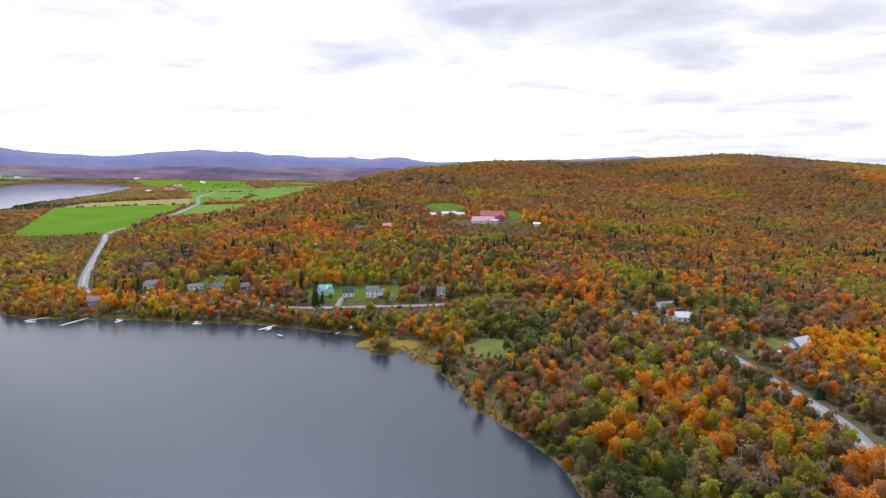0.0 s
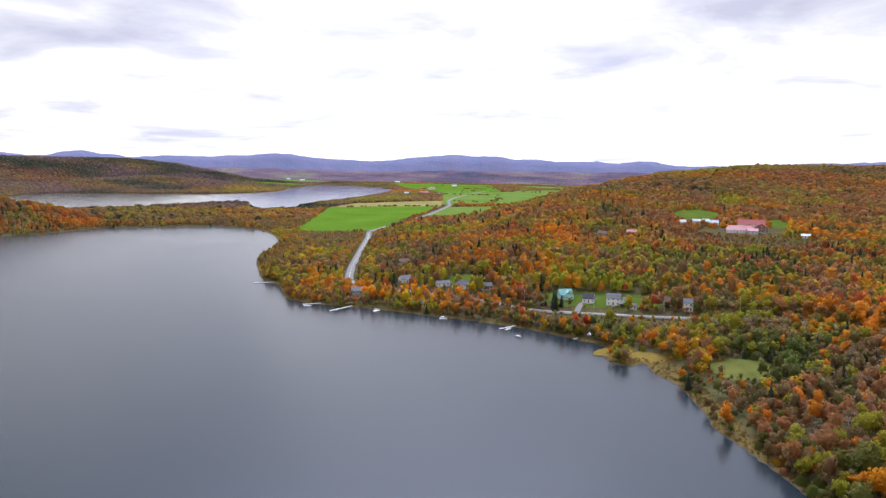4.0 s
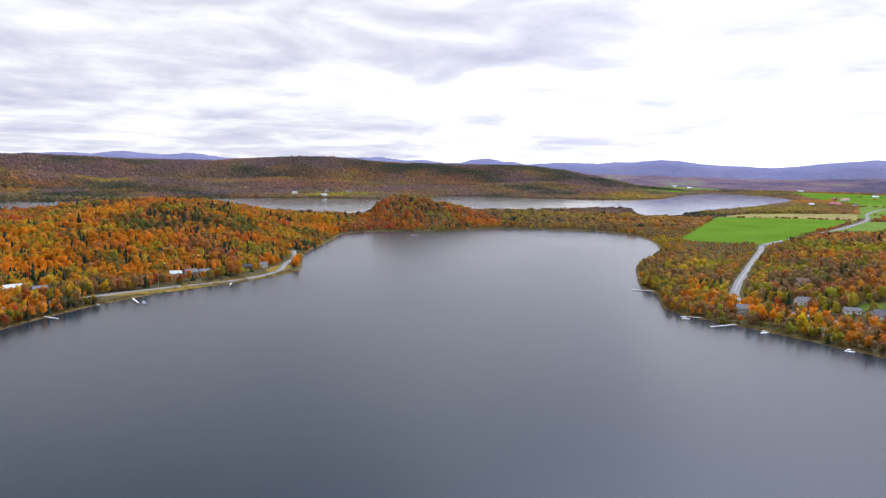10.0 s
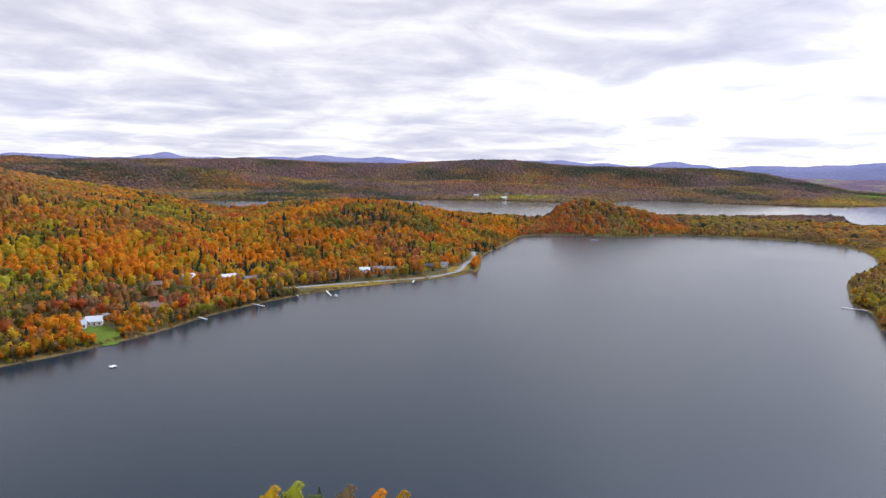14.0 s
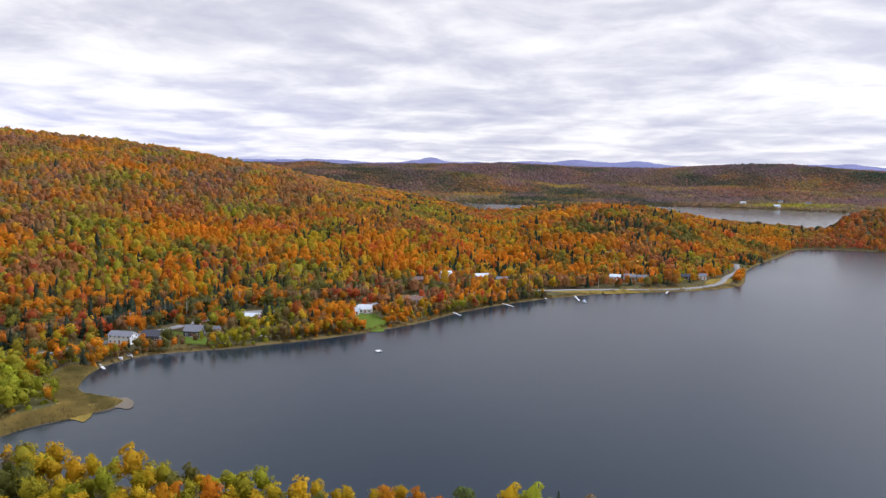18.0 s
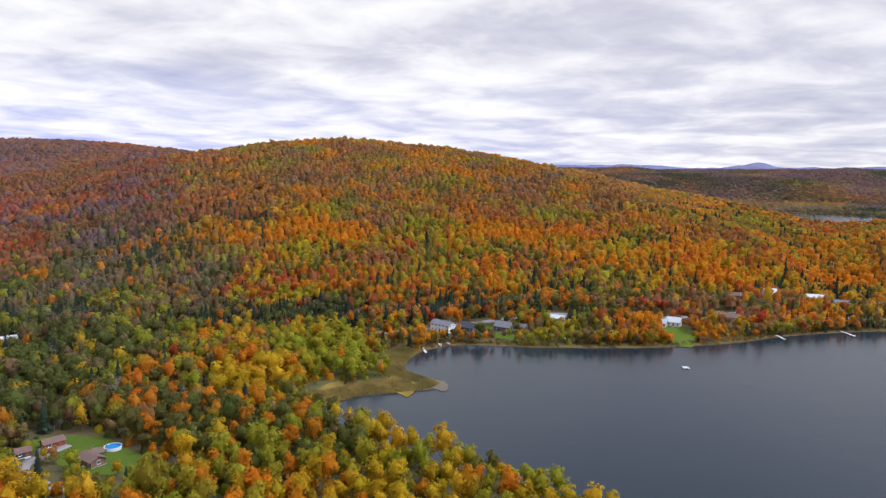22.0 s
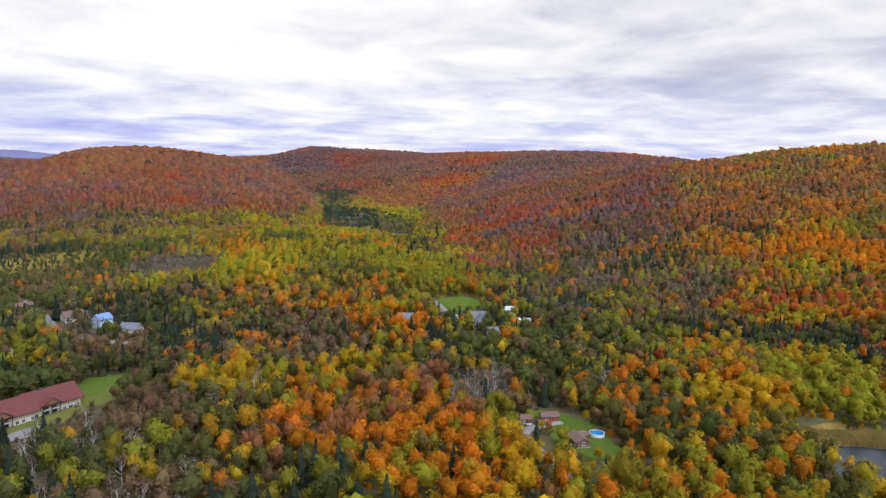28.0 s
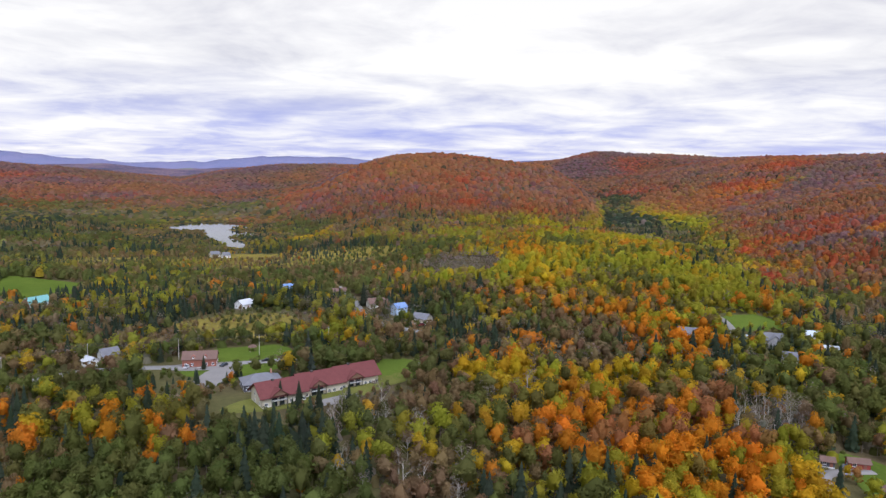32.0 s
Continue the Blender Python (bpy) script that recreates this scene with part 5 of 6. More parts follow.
def pole(x, y, turn):
    ob = thing("utility_pole", x, y, turn, "grey wooden utility pole with one crossarm", "utility pole", "poles along the roads")
    part("mast", cylinder(bmesh.new(), 0, 0, -1.0, 10.5, 0.16, 0.11, 8), M_PLANK, ob)
    part("crossarm", boxed(-1.2, 1.2, -0.08, 0.08, 9.7, 9.85), M_PLANK, ob)
    for s in (-1.05, 0.0, 1.05):
        part("insulator", cylinder(bmesh.new(), s, 0, 9.85 if s else 10.5, 10.05 if s else 10.7, 0.06, 0.04, 6), M_DARK, ob)
    CLEAR.append(lambda X, Y: (X - x) ** 2 + (Y - y) ** 2 < 9)
    return (x, y, ground_z(x, y) + 10)


def power_line(points):
    """Poles in a row and three sagging wires from pole to pole."""
    tops = []
    for i, (x, y) in enumerate(points):
        a, b = points[max(0, i - 1)], points[min(len(points) - 1, i + 1)]
        tops.append((pole(x, y, math.degrees(math.atan2(b[1] - a[1], b[0] - a[0])) + 90), math.atan2(b[1] - a[1], b[0] - a[0]) + math.pi / 2))
    for (p, u), (q, v) in zip(tops[:-1], tops[1:]):
        run = tagged(new("wire_span"), "three thin black power wires between two poles", "power wire", "wires along the roads")
        for s in (-1.05, 0.0, 1.05):
            bm, last = bmesh.new(), None
            side = Vector((q[1] - p[1], p[0] - q[0], 0)).normalized() * 0.035
            for i in range(9):
                f = i / 8
                lift = 0.7 if s == 0 else 0.05
                c = Vector((p[0] + s * math.cos(u), p[1] + s * math.sin(u), p[2] + lift)).lerp(Vector((q[0] + s * math.cos(v), q[1] + s * math.sin(v), q[2] + lift)), f)
                c.z -= 4 * 0.9 * f * (1 - f)
                ring = [bm.verts.new(c + side), bm.verts.new(c - side), bm.verts.new(c + Vector((0, 0, 0.06)))]
                if last:
                    for k in range(3):
                        bm.faces.new((last[k], last[(k + 1) % 3], ring[(k + 1) % 3], ring[k]))
                last = ring
            part("wire", bm, M_DARK, run)


power_line([(-352, -200), (-388, -166), (-415, -143), (-443, -118), (-452, -80), (-472, -44), (-512, 2), (-526, 40), (-545, 90), (-556, 150)])
power_line([(164, 190), (166, 240), (162, 290), (158, 330), (146, 372), (128, 412)])
power_line([(30, 456), (-15, 456), (-60, 456), (-108, 457), (-150, 470), (-200, 480)])
power_line([(176, -290), (150, -312), (112, -322), (76, -332), (44, -350)])


house(-846, 2098, 22, 30, 14, 6, 5, "red", "red", "long red barn on the far pasture", name="barn")
house(-800, 2120, 30, 12, 9, 5, 3, "white", "grey", "white farmhouse beside the red barn")
house(-905, 2085, 15, 14, 9, 4, 3, "grey", "white", "grey farm shed with a white metal roof", name="shed")

# ---- trees ----
rng = np.random.default_rng(7)
KINDS = ["orange", "red", "yellow", "lime", "green", "brown", "bare", "rust", "conifer", "plum_haze"]
# the last kind puts the purple of distance haze into the leaf colour
LEAF = {"orange": (0.62, 0.225, 0.018), "red": (0.46, 0.085, 0.035), "yellow": (0.54, 0.355, 0.022), "lime": (0.315, 0.300, 0.030), "green": (0.118, 0.135, 0.038),
        "brown": (0.235, 0.156, 0.080), "bare": (0.250, 0.210, 0.180), "rust": (0.345, 0.152, 0.068), "conifer": (0.055, 0.074, 0.046), "plum_haze": (0.205, 0.132, 0.136)}


def sprays(lobes, count, size, seed, flat=0.55, core=True):
    """Leaf sprays on the skins of several lobes: small three-cornered pieces that face outwards, unevenly, round a knobbly core.
    Gives vertices, faces and the way each piece faces, softened towards the roundness of the crown."""
    r = np.random.default_rng(seed)
    lobes = np.array(lobes, float)
    share_ = lobes[:, 3] ** 2 / (lobes[:, 3] ** 2).sum()
    i = r.choice(len(lobes), count, p=share_)
    d = r.normal(size=(count, 3))
    d[:, 2] = d[:, 2] * 0.8 + 0.35
    d /= np.linalg.norm(d, axis=1)[:, None]
    c = lobes[i, :3] + d * (lobes[i, 3] * r.uniform(0.75, 1.1, count))[:, None] * np.array([1, 1, 0.85])
    nrm = d + r.normal(size=(count, 3)) * flat
    nrm /= np.linalg.norm(nrm, axis=1)[:, None]
    t = np.cross(nrm, r.normal(size=(count, 3)))
    t /= np.linalg.norm(t, axis=1)[:, None]
    b = np.cross(nrm, t)
    s = size * r.uniform(0.7, 1.35, count)
    V = np.stack([c + (t * u * r.uniform(0.7, 1.2, count)[:, None] + b * v * r.uniform(0.7, 1.2, count)[:, None]) * s[:, None] for u, v in ((-1, -0.6), (1, -0.6), (0, 1.1))], 1).reshape(-1, 3)
    F = np.arange(3 * count).reshape(-1, 3)
    mid = np.array([0, 0, 7.2])
    out = (c - mid) * np.array([1, 1, 0.7])
    out /= np.linalg.norm(out, axis=1)[:, None]
    N = out * 0.55 + d * 0.5 + nrm * 0.45
    N = np.repeat(N / np.linalg.norm(N, axis=1)[:, None], 3, 0)
    if core:
        cv, cf, cn = lump(seed + 5) if count > 60 else mound(seed + 5)
        ext = np.array([np.abs(lobes[:, 0]).mean() + 1.0, np.abs(lobes[:, 1]).mean() + 1.0, 1.0])
        cv = (cv - np.array([0, 0, 7.6])) * np.array([ext[0] / 3.3, ext[1] / 3.3, 0.85]) + np.array([0, 0, 8.0])
        F = np.vstack([F, cf + len(V)])
        V, N = np.vstack([V, cv]), np.vstack([N, cn])
    return V, F, N


def broad_lobes(seed, n=9, slim=0.75):
    """Lobes of a broad crown, in metres, for a tree 14 m high."""
    r = np.random.default_rng(seed)
    out = [(0, 0, 8.6, 2.3)]
    for i in range(n):
        a, h = i * 2.4 + r.uniform(-0.4, 0.4), r.uniform(3.2, 11.6)
        reach = 2.9 * slim * math.sqrt(max(0.12, 1 - ((h - 6.4) / 6.2) ** 2)) * r.uniform(0.7, 1.1)
        out.append((math.cos(a) * reach, math.sin(a) * reach, h, r.uniform(1.15, 1.8)))
    return out


def tube(points, radii, sides=5):
    """A tapered limb through the points."""
    p = np.array(points, float)
    V, F = [], []
    for i, (c, rad) in enumerate(zip(p, radii)):
        d = p[min(i + 1, len(p) - 1)] - p[max(i - 1, 0)]
        d /= np.linalg.norm(d)
        u = np.cross(d, (0.3, 0.9, 0.1))
        u /= np.linalg.norm(u)
        w = np.cross(d, u)
        for s in range(sides):
            a = 2 * math.pi * s / sides
            V.append(c + (u * math.cos(a) + w * math.sin(a)) * rad)
    for i in range(len(p) - 1):
        for s in range(sides):
            t = (s + 1) % sides
            F.append([i * sides + s, i * sides + t, (i + 1) * sides + t])
            F.append([i * sides + s, (i + 1) * sides + t, (i + 1) * sides + s])
    return np.array(V), np.array(F)


def join(parts):
    V, F, n = [], [], 0
    for v, f in parts:
        V.append(v)
        F.append(f + n)
        n += len(v)
    return np.vstack(V), np.vstack(F)


def stem(lobes, seed, limbs=4, height=9.5, thick=0.2):
    r = np.random.default_rng(seed)
    lean = r.uniform(-0.4, 0.4, 2)
    axis = [(0, 0, -0.6), (lean[0] * 0.3, lean[1] * 0.3, height * 0.4), (lean[0], lean[1], height)]
    parts = [tube(axis, (thick, thick * 0.75, thick * 0.3))]
    for x, y, z, rad in lobes[1:1 + limbs]:
        z0 = max(2.5, z - 3.2)
        parts.append(tube([(lean[0] * 0.5, lean[1] * 0.5, z0), (x * 0.5, y * 0.5, z - 1.5), (x, y, z)], (thick * 0.45, thick * 0.32, thick * 0.12), 4))
    return join(parts)


def conifer_needles(seed, tiers, per, height=14.0, spread=2.75):
    """Drooping boughs in tiers, longest below."""
    r = np.random.default_rng(seed)
    V, F, N = [], [], []
    for t in range(tiers):
        f = t / tiers
        z0 = 1.2 + (height - 1.2) * f
        reach = spread * (1 - f) ** 0.85 + 0.2
        for k in range(per if f < 0.7 else max(4, per - 2)):
            a = 2 * math.pi * (k + 0.5 * (t % 2) + r.uniform(-0.25, 0.25)) / per
            L, w = reach * r.uniform(0.75, 1.2), reach * 2.6 / per * r.uniform(0.8, 1.2) + 0.12
            c, s = math.cos(a), math.sin(a)
            top = height / tiers * 1.2
            n = len(V)
            V += [(0, 0, z0 + top), (c * L * 0.75 - s * w, s * L * 0.75 + c * w, z0 - 0.1 * L), (c * L, s * L, z0 - 0.28 * L), (c * L * 0.75 + s * w, s * L * 0.75 - c * w, z0 - 0.1 * L)]
            N += [(c * 0.8, s * 0.8, 0.6)] * 4
            F += [[n, n + 1, n + 2], [n, n + 2, n + 3]]
    return np.array(V, float), np.array(F), np.array(N)


def lump(seed, rough=0.25):
    """A small crown far off: a knobbly ball with an uneven outline, drawn up from the ground."""
    bm = bmesh.new()
    bmesh.ops.create_icosphere(bm, subdivisions=1, radius=1.0)
    r = np.random.default_rng(seed)
    V = np.array([v.co[:] for v in bm.verts])
    F = np.array([[v.index for v in f.verts] for f in bm.faces])
    bm.free()
    F = F[V[F].min(1)[:, 2] > -0.95]
    N = V.copy()
    V *= (1 + r.uniform(-rough, rough, (len(V), 1)))
    V = V * np.array([3.3, 3.3, 4.8]) + np.array([0, 0, 7.6])
    return V, F, N


def spire(seed, sides=6, tiers=3):
    """A far conifer: stacked ragged skirts."""
    r = np.random.default_rng(seed)
    V, F, N = [], [], []
    for t in range(tiers):
        z0, z1, rad = 1.0 + 4.0 * t, 6.4 + 4.2 * t, 2.5 - 0.65 * t
        n = len(V)
        V.append((0, 0, z1))
        N.append((0, 0, 1))
        for k in range(sides):
            a = 2 * math.pi * (k + 0.4 * t) / sides
            q = rad * r.uniform(0.75, 1.2)
            V.append((math.cos(a) * q, math.sin(a) * q, z0 + r.uniform(-0.5, 0.5)))
            N.append((math.cos(a) * 0.85, math.sin(a) * 0.85, 0.5))
        F += [[n, n + 1 + k, n + 1 + (k + 1) % sides] for k in range(sides)]
    return np.array(V, float), np.array(F), np.array(N)


def face_ways(me, N):
    at = me.attributes.new("crown_way", "FLOAT_VECTOR", "POINT")
    at.data.foreach_set("vector", np.asarray(N, np.float32).ravel())


def stamp(name, forms, which, pos, size, turn, colours, mats, label, category="forest"):
    """Many trees joined in one mesh. forms: (vertices, faces, ways, slots) of each model; which: the model of each tree."""
    Vs, Fs, Ss, Cs, Ns, base = [], [], [], [], [], 0
    for i, (v, f, w, s) in enumerate(forms):
        m = which == i
        if not m.any():
            continue
        c, sn = np.cos(turn[m])[:, None], np.sin(turn[m])[:, None]
        x, y, z = (v[None, :, j] * size[m][:, None, 0 if j < 2 else 1] for j in range(3))
        P = np.stack([x * c - y * sn + pos[m][:, None, 0], x * sn + y * c + pos[m][:, None, 1], z + pos[m][:, None, 2]], -1)
        k = m.sum()
        Vs.append(P.reshape(-1, 3))
        Ns.append(np.stack([w[None, :, 0] * c - w[None, :, 1] * sn, w[None, :, 0] * sn + w[None, :, 1] * c, np.broadcast_to(w[None, :, 2], (k, len(v)))], -1).reshape(-1, 3))
        Fs.append((f[None] + (np.arange(k) * len(v))[:, None, None] + base).reshape(-1, 3))
        Ss.append(np.tile(s, k))
        Cs.append(np.repeat(colours[m], len(v), 0))
        base += k * len(v)
    if not Vs:
        return None
    me = mesh_from(name, np.vstack(Vs), np.vstack(Fs), mats, False, np.concatenate(Ss), np.vstack(Cs))
    face_ways(me, np.vstack(Ns))
    return tagged(new(name, me), label, category, kind="stuff")


# the highest slope from the camera to the land so far, ring by ring
ridge_line = np.maximum.accumulate((g_height + 4 - 100) / RR[None, :], 1)


def scatter(r0, r1, gap, az0=-40.0, az1=212.0):
    """Uneven planting between two distances, clear of water, roads, lawns and houses."""
    # a jittered square grid over the ring
    xs = np.arange(-r1, r1, gap)
    X, Y = np.meshgrid(xs, xs)
    X, Y = X.ravel() + rng.uniform(-0.48, 0.48, X.size) * gap, Y.ravel() + rng.uniform(-0.48, 0.48, Y.size) * gap
    R, A = np.hypot(X, Y), (np.degrees(np.arctan2(-X, Y)) + 60) % 360 - 60
    ok = (R > r0) & (R < r1) & (A > az0) & (A < az1)
    X, Y = X[ok], Y[ok]
    sd = lookup(g_shore, X, Y)
    ok = sd > 1.5
    X, Y = X[ok], Y[ok]
    bad = np.zeros(len(X), bool)
    for test in CLEAR:
        bad |= test(X, Y)
    X, Y = X[~bad], Y[~bad]
    if r1 > 900:  # none that the crests hide from the camera
        seen = (lookup(g_height, X, Y) + 14 - 100) / np.hypot(X, Y) > lookup(ridge_line, X, Y)
        X, Y = X[seen], Y[seen]
    return X, Y


def bump(a, b, t):
    s = np.clip((t - a) / (b - a), 0, 1)
    return s * s * (3 - 2 * s)


def mixture(X, Y):
    """The share of each kind of tree at each place."""
    R, A = np.hypot(X, Y), (np.degrees(np.arctan2(-X, Y)) + 60) % 360 - 60
    sd, z = lookup(g_shore, X, Y), lookup(g_height, X, Y)
    n1, n2 = value_noise(X, Y, 120, 41), value_noise(X, Y, 60, 42)
    W = np.zeros((len(X), len(KINDS)))

    def zone(weight, **shares):
        for kind, v in shares.items():
            W[:, KINDS.index(kind)] += weight * v

    one = np.ones(len(X))
    east = bump(30, 22, A)
    hill_e = east * bump(400, 500, R)
    low_e = east - hill_e
    zone(hill_e * bump(1200, 800, R), rust=0.22, orange=0.13, brown=0.21, lime=0.20, green=0.13, yellow=0.03, red=0.04, conifer=0.08)
    zone(hill_e * bump(800, 1200, R), rust=0.36, brown=0.30, orange=0.12, lime=0.14, green=0.05, conifer=0.04)
    zone(low_e, lime=0.25, brown=0.24, orange=0.10, green=0.22, bare=0.07, conifer=0.05, rust=0.07)
    plain_n = bump(22, 30, A) * bump(49, 44, A)
    zone(plain_n, brown=0.54, orange=0.07, lime=0.15, rust=0.10, yellow=0.09, conifer=0.05)
    pen = bump(44, 49, A) * bump(62, 59, A)
    zone(pen, rust=0.28, red=0.14, brown=0.14, orange=0.16, conifer=0.18, lime=0.10)
    west = bump(59, 62, A) * bump(138, 128, A)
    front = west * bump(300, 360, R)
    lowland = front * bump(70, 35, z)
    knoll = lowland * bump(98, 90, A) * bump(480, 560, R)
    zone(lowland - knoll, orange=0.40, yellow=0.10, lime=0.13, green=0.11, rust=0.14, red=0.05, conifer=0.07)
    zone(knoll, orange=0.30, yellow=0.06, lime=0.14, green=0.14, rust=0.12, red=0.09, conifer=0.15)
    zone(front * bump(35, 70, z), orange=0.22, lime=0.13, rust=0.33, brown=0.23, yellow=0.02, green=0.03, plum_haze=0.04, conifer=0.005)
    zone((west - front), yellow=0.36, orange=0.36, lime=0.18, green=0.07, conifer=0.03)
    south = bump(128, 138, A)
    hills = south * bump(560, 800, R) * bump(12, 35, z)
    zone(hills, rust=0.37, plum_haze=0.25, brown=0.19, red=0.10, orange=0.05, lime=0.02, conifer=0.02)
    floor_s = (south - hills)
    mound = floor_s * bump(430, 520, R) * bump(181, 173, A) * bump(147, 154, A) * bump(6, 13, z)
    zone(mound, lime=0.62, yellow=0.12, green=0.20, orange=0.02, conifer=0.04)
    rest = floor_s - mound
    near = rest * bump(300, 240, R) * bump(176, 166, A)
    zone(near, orange=0.38, yellow=0.18, lime=0.18, green=0.10, rust=0.09, conifer=0.07)
    inner = (rest - near) * bump(178, 168, A) * bump(560, 460, R)
    zone(inner, lime=0.19, brown=0.25, green=0.20, orange=0.16, conifer=0.08, bare=0.07, yellow=0.05)
    zone(rest - near - inner, lime=0.05, green=0.40, conifer=0.26, brown=0.22, bare=0.05, orange=0.01, yellow=0.01)
    # farther off, more of the trees get the haze-purple leaf colour
    dull = bump(1350, 1650, R) * bump(20, 40, A)
    W *= (1 - 0.85 * dull)[:, None]
    strand = bump(260, 120, sd) * dull
    back = dull * bump(2950, 3200, R)
    band = bump(0.50, 0.62, value_noise(X, Y, 420, 91)) * dull * bump(125, 105, A)
    beyond = dull * bump(120, 130, A)
    dull = dull - beyond
    back = back * bump(130, 120, A)
    zone(beyond * 0.9, rust=0.24, plum_haze=0.50, brown=0.16, red=0.06, conifer=0.04)
    zone((dull - back) * 0.9, brown=0.09, rust=0.17, plum_haze=0.50, conifer=0.15, lime=0.06, yellow=0.03)
    zone(back * 0.9, plum_haze=0.78, conifer=0.22)
    zone(band * 0.8, conifer=1.0)
    zone(strand * 0.5, lime=0.20, yellow=0.08, conifer=0.45, brown=0.27)
    shore_strip = bump(220, 300, R) * bump(58, 18, sd) * bump(900, 300, R) * (0.2 + 0.8 * bump(15, 40, A))
    W *= (1 - 0.75 * shore_strip)[:, None]
    zone(shore_strip * 0.75, lime=0.30, yellow=0.20, orange=0.12, brown=0.18, green=0.14, conifer=0.06)

    def stand(x, y, rx, ry, turn, strength, **shares):
        c, sn = math.cos(radians(turn)), math.sin(radians(turn))
        q = np.sqrt((((X - x) * c + (Y - y) * sn) / rx) ** 2 + ((-(X - x) * sn + (Y - y) * c) / ry) ** 2) + (n2 - 0.5) * 0.8
        m = bump(1.15, 0.85, q) * strength
        W[:] *= (1 - m)[:, None]
        zone(m, **shares)

    # the dark line of spruces along the brook below the western hill
    brook = segment_distance(X, Y, [(-450, -1500), (-346, -1062), (-300, -800), (-262, -560), (-250, -440), (-250, -360), (-255, -300), (-300, -285), (-350, -240)])
    m = bump(48, 18, brook + (n2 - 0.5) * 40) * 0.8
    W *= (1 - m)[:, None]
    zone(m, conifer=0.60, green=0.22, bare=0.12, brown=0.06)
    # spruces behind the lakeside houses
    m = bump(42, 14, segment_distance(X, Y, [(-385, -190), (-425, -160), (-455, -112), (-492, -52), (-525, -12)]) + (n2 - 0.5) * 40) * 0.65
    W *= (1 - m)[:, None]
    zone(m, conifer=0.60, green=0.20, brown=0.10, orange=0.10)
    stand(-380, -620, 70, 170, -35, 0.6, red=0.34, rust=0.30, orange=0.06, plum_haze=0.3)
    stand(20, -1150, 260, 110, 0, 0.6, red=0.22, rust=0.48, plum_haze=0.30)
    stand(-165, -560, 95, 140, -15, 0.75, lime=0.66, green=0.16, yellow=0.13, orange=0.05)
    stand(-40, -800, 250, 90, 0, 0.45, lime=0.24, yellow=0.12, green=0.26, conifer=0.20, orange=0.04, brown=0.14)
    stand(-32, -545, 34, 38, 0, 1.0, bare=0.85, brown=0.15)
    stand(-44, -285, 26, 16, 0, 0.8, lime=0.7, yellow=0.3)
    stand(-90, -276, 30, 20, 20, 0.8, yellow=0.65, lime=0.3, orange=0.05)
    stand(-95, -228, 85, 26, 22, 0.75, orange=0.78, rust=0.10, yellow=0.08, conifer=0.04)
    stand(-138, -240, 22, 12, 30, 0.8, bare=0.5, brown=0.2, conifer=0.3)
    stand(-188, -236, 20, 9, 40, 0.8, conifer=0.6, lime=0.2, brown=0.2)
    stand(-300, -205, 45, 24, 40, 0.8, yellow=0.55, lime=0.35, brown=0.1)
    stand(8, -218, 34, 26, 0, 0.7, conifer=0.28, green=0.28, bare=0.05, lime=0.20, yellow=0.07, orange=0.12)
    stand(40, -234, 48, 24, -8, 0.7, conifer=0.46, green=0.30, bare=0.08, lime=0.12, orange=0.04)
    stand(100, -245, 60, 45, 30, 0.8, green=0.46, lime=0.14, conifer=0.18, brown=0.16, orange=0.04, yellow=0.02)
    stand(100, -394, 42, 38, 20, 0.95, green=0.55, brown=0.40, bare=0.05)
    stand(215, 325, 40, 40, 0, 0.8, yellow=0.46, orange=0.46, lime=0.08)
    stand(-125, -110, 70, 42, 40, 0.75, orange=0.40, yellow=0.32, lime=0.18, green=0.10)
    stand(-165, -160, 45, 22, 30, 0.7, orange=0.30, lime=0.28, yellow=0.20, green=0.18, conifer=0.04)
    stand(-290, -360, 150, 80, 40, 0.7, brown=0.34, bare=0.20, green=0.24, lime=0.08, conifer=0.12, orange=0.04)
    # stands of one kind
    wide = bump(900, 1500, R)[:, None]
    fine = np.stack([value_noise(X, Y, 46, 60 + k, 2) for k in range(len(KINDS))], 1)
    broad = np.stack([value_noise(X, Y, 170, 80 + k, 3) for k in range(len(KINDS))], 1)
    W *= np.exp((7.0 + 1.0 * wide) * (fine * (1 - wide) + broad * wide - 0.5))
    W[:, KINDS.index("conifer")] *= 0.55 + 0.45 * bump(1000, 1400, R)
    return W / W.sum(1, keepdims=True), R


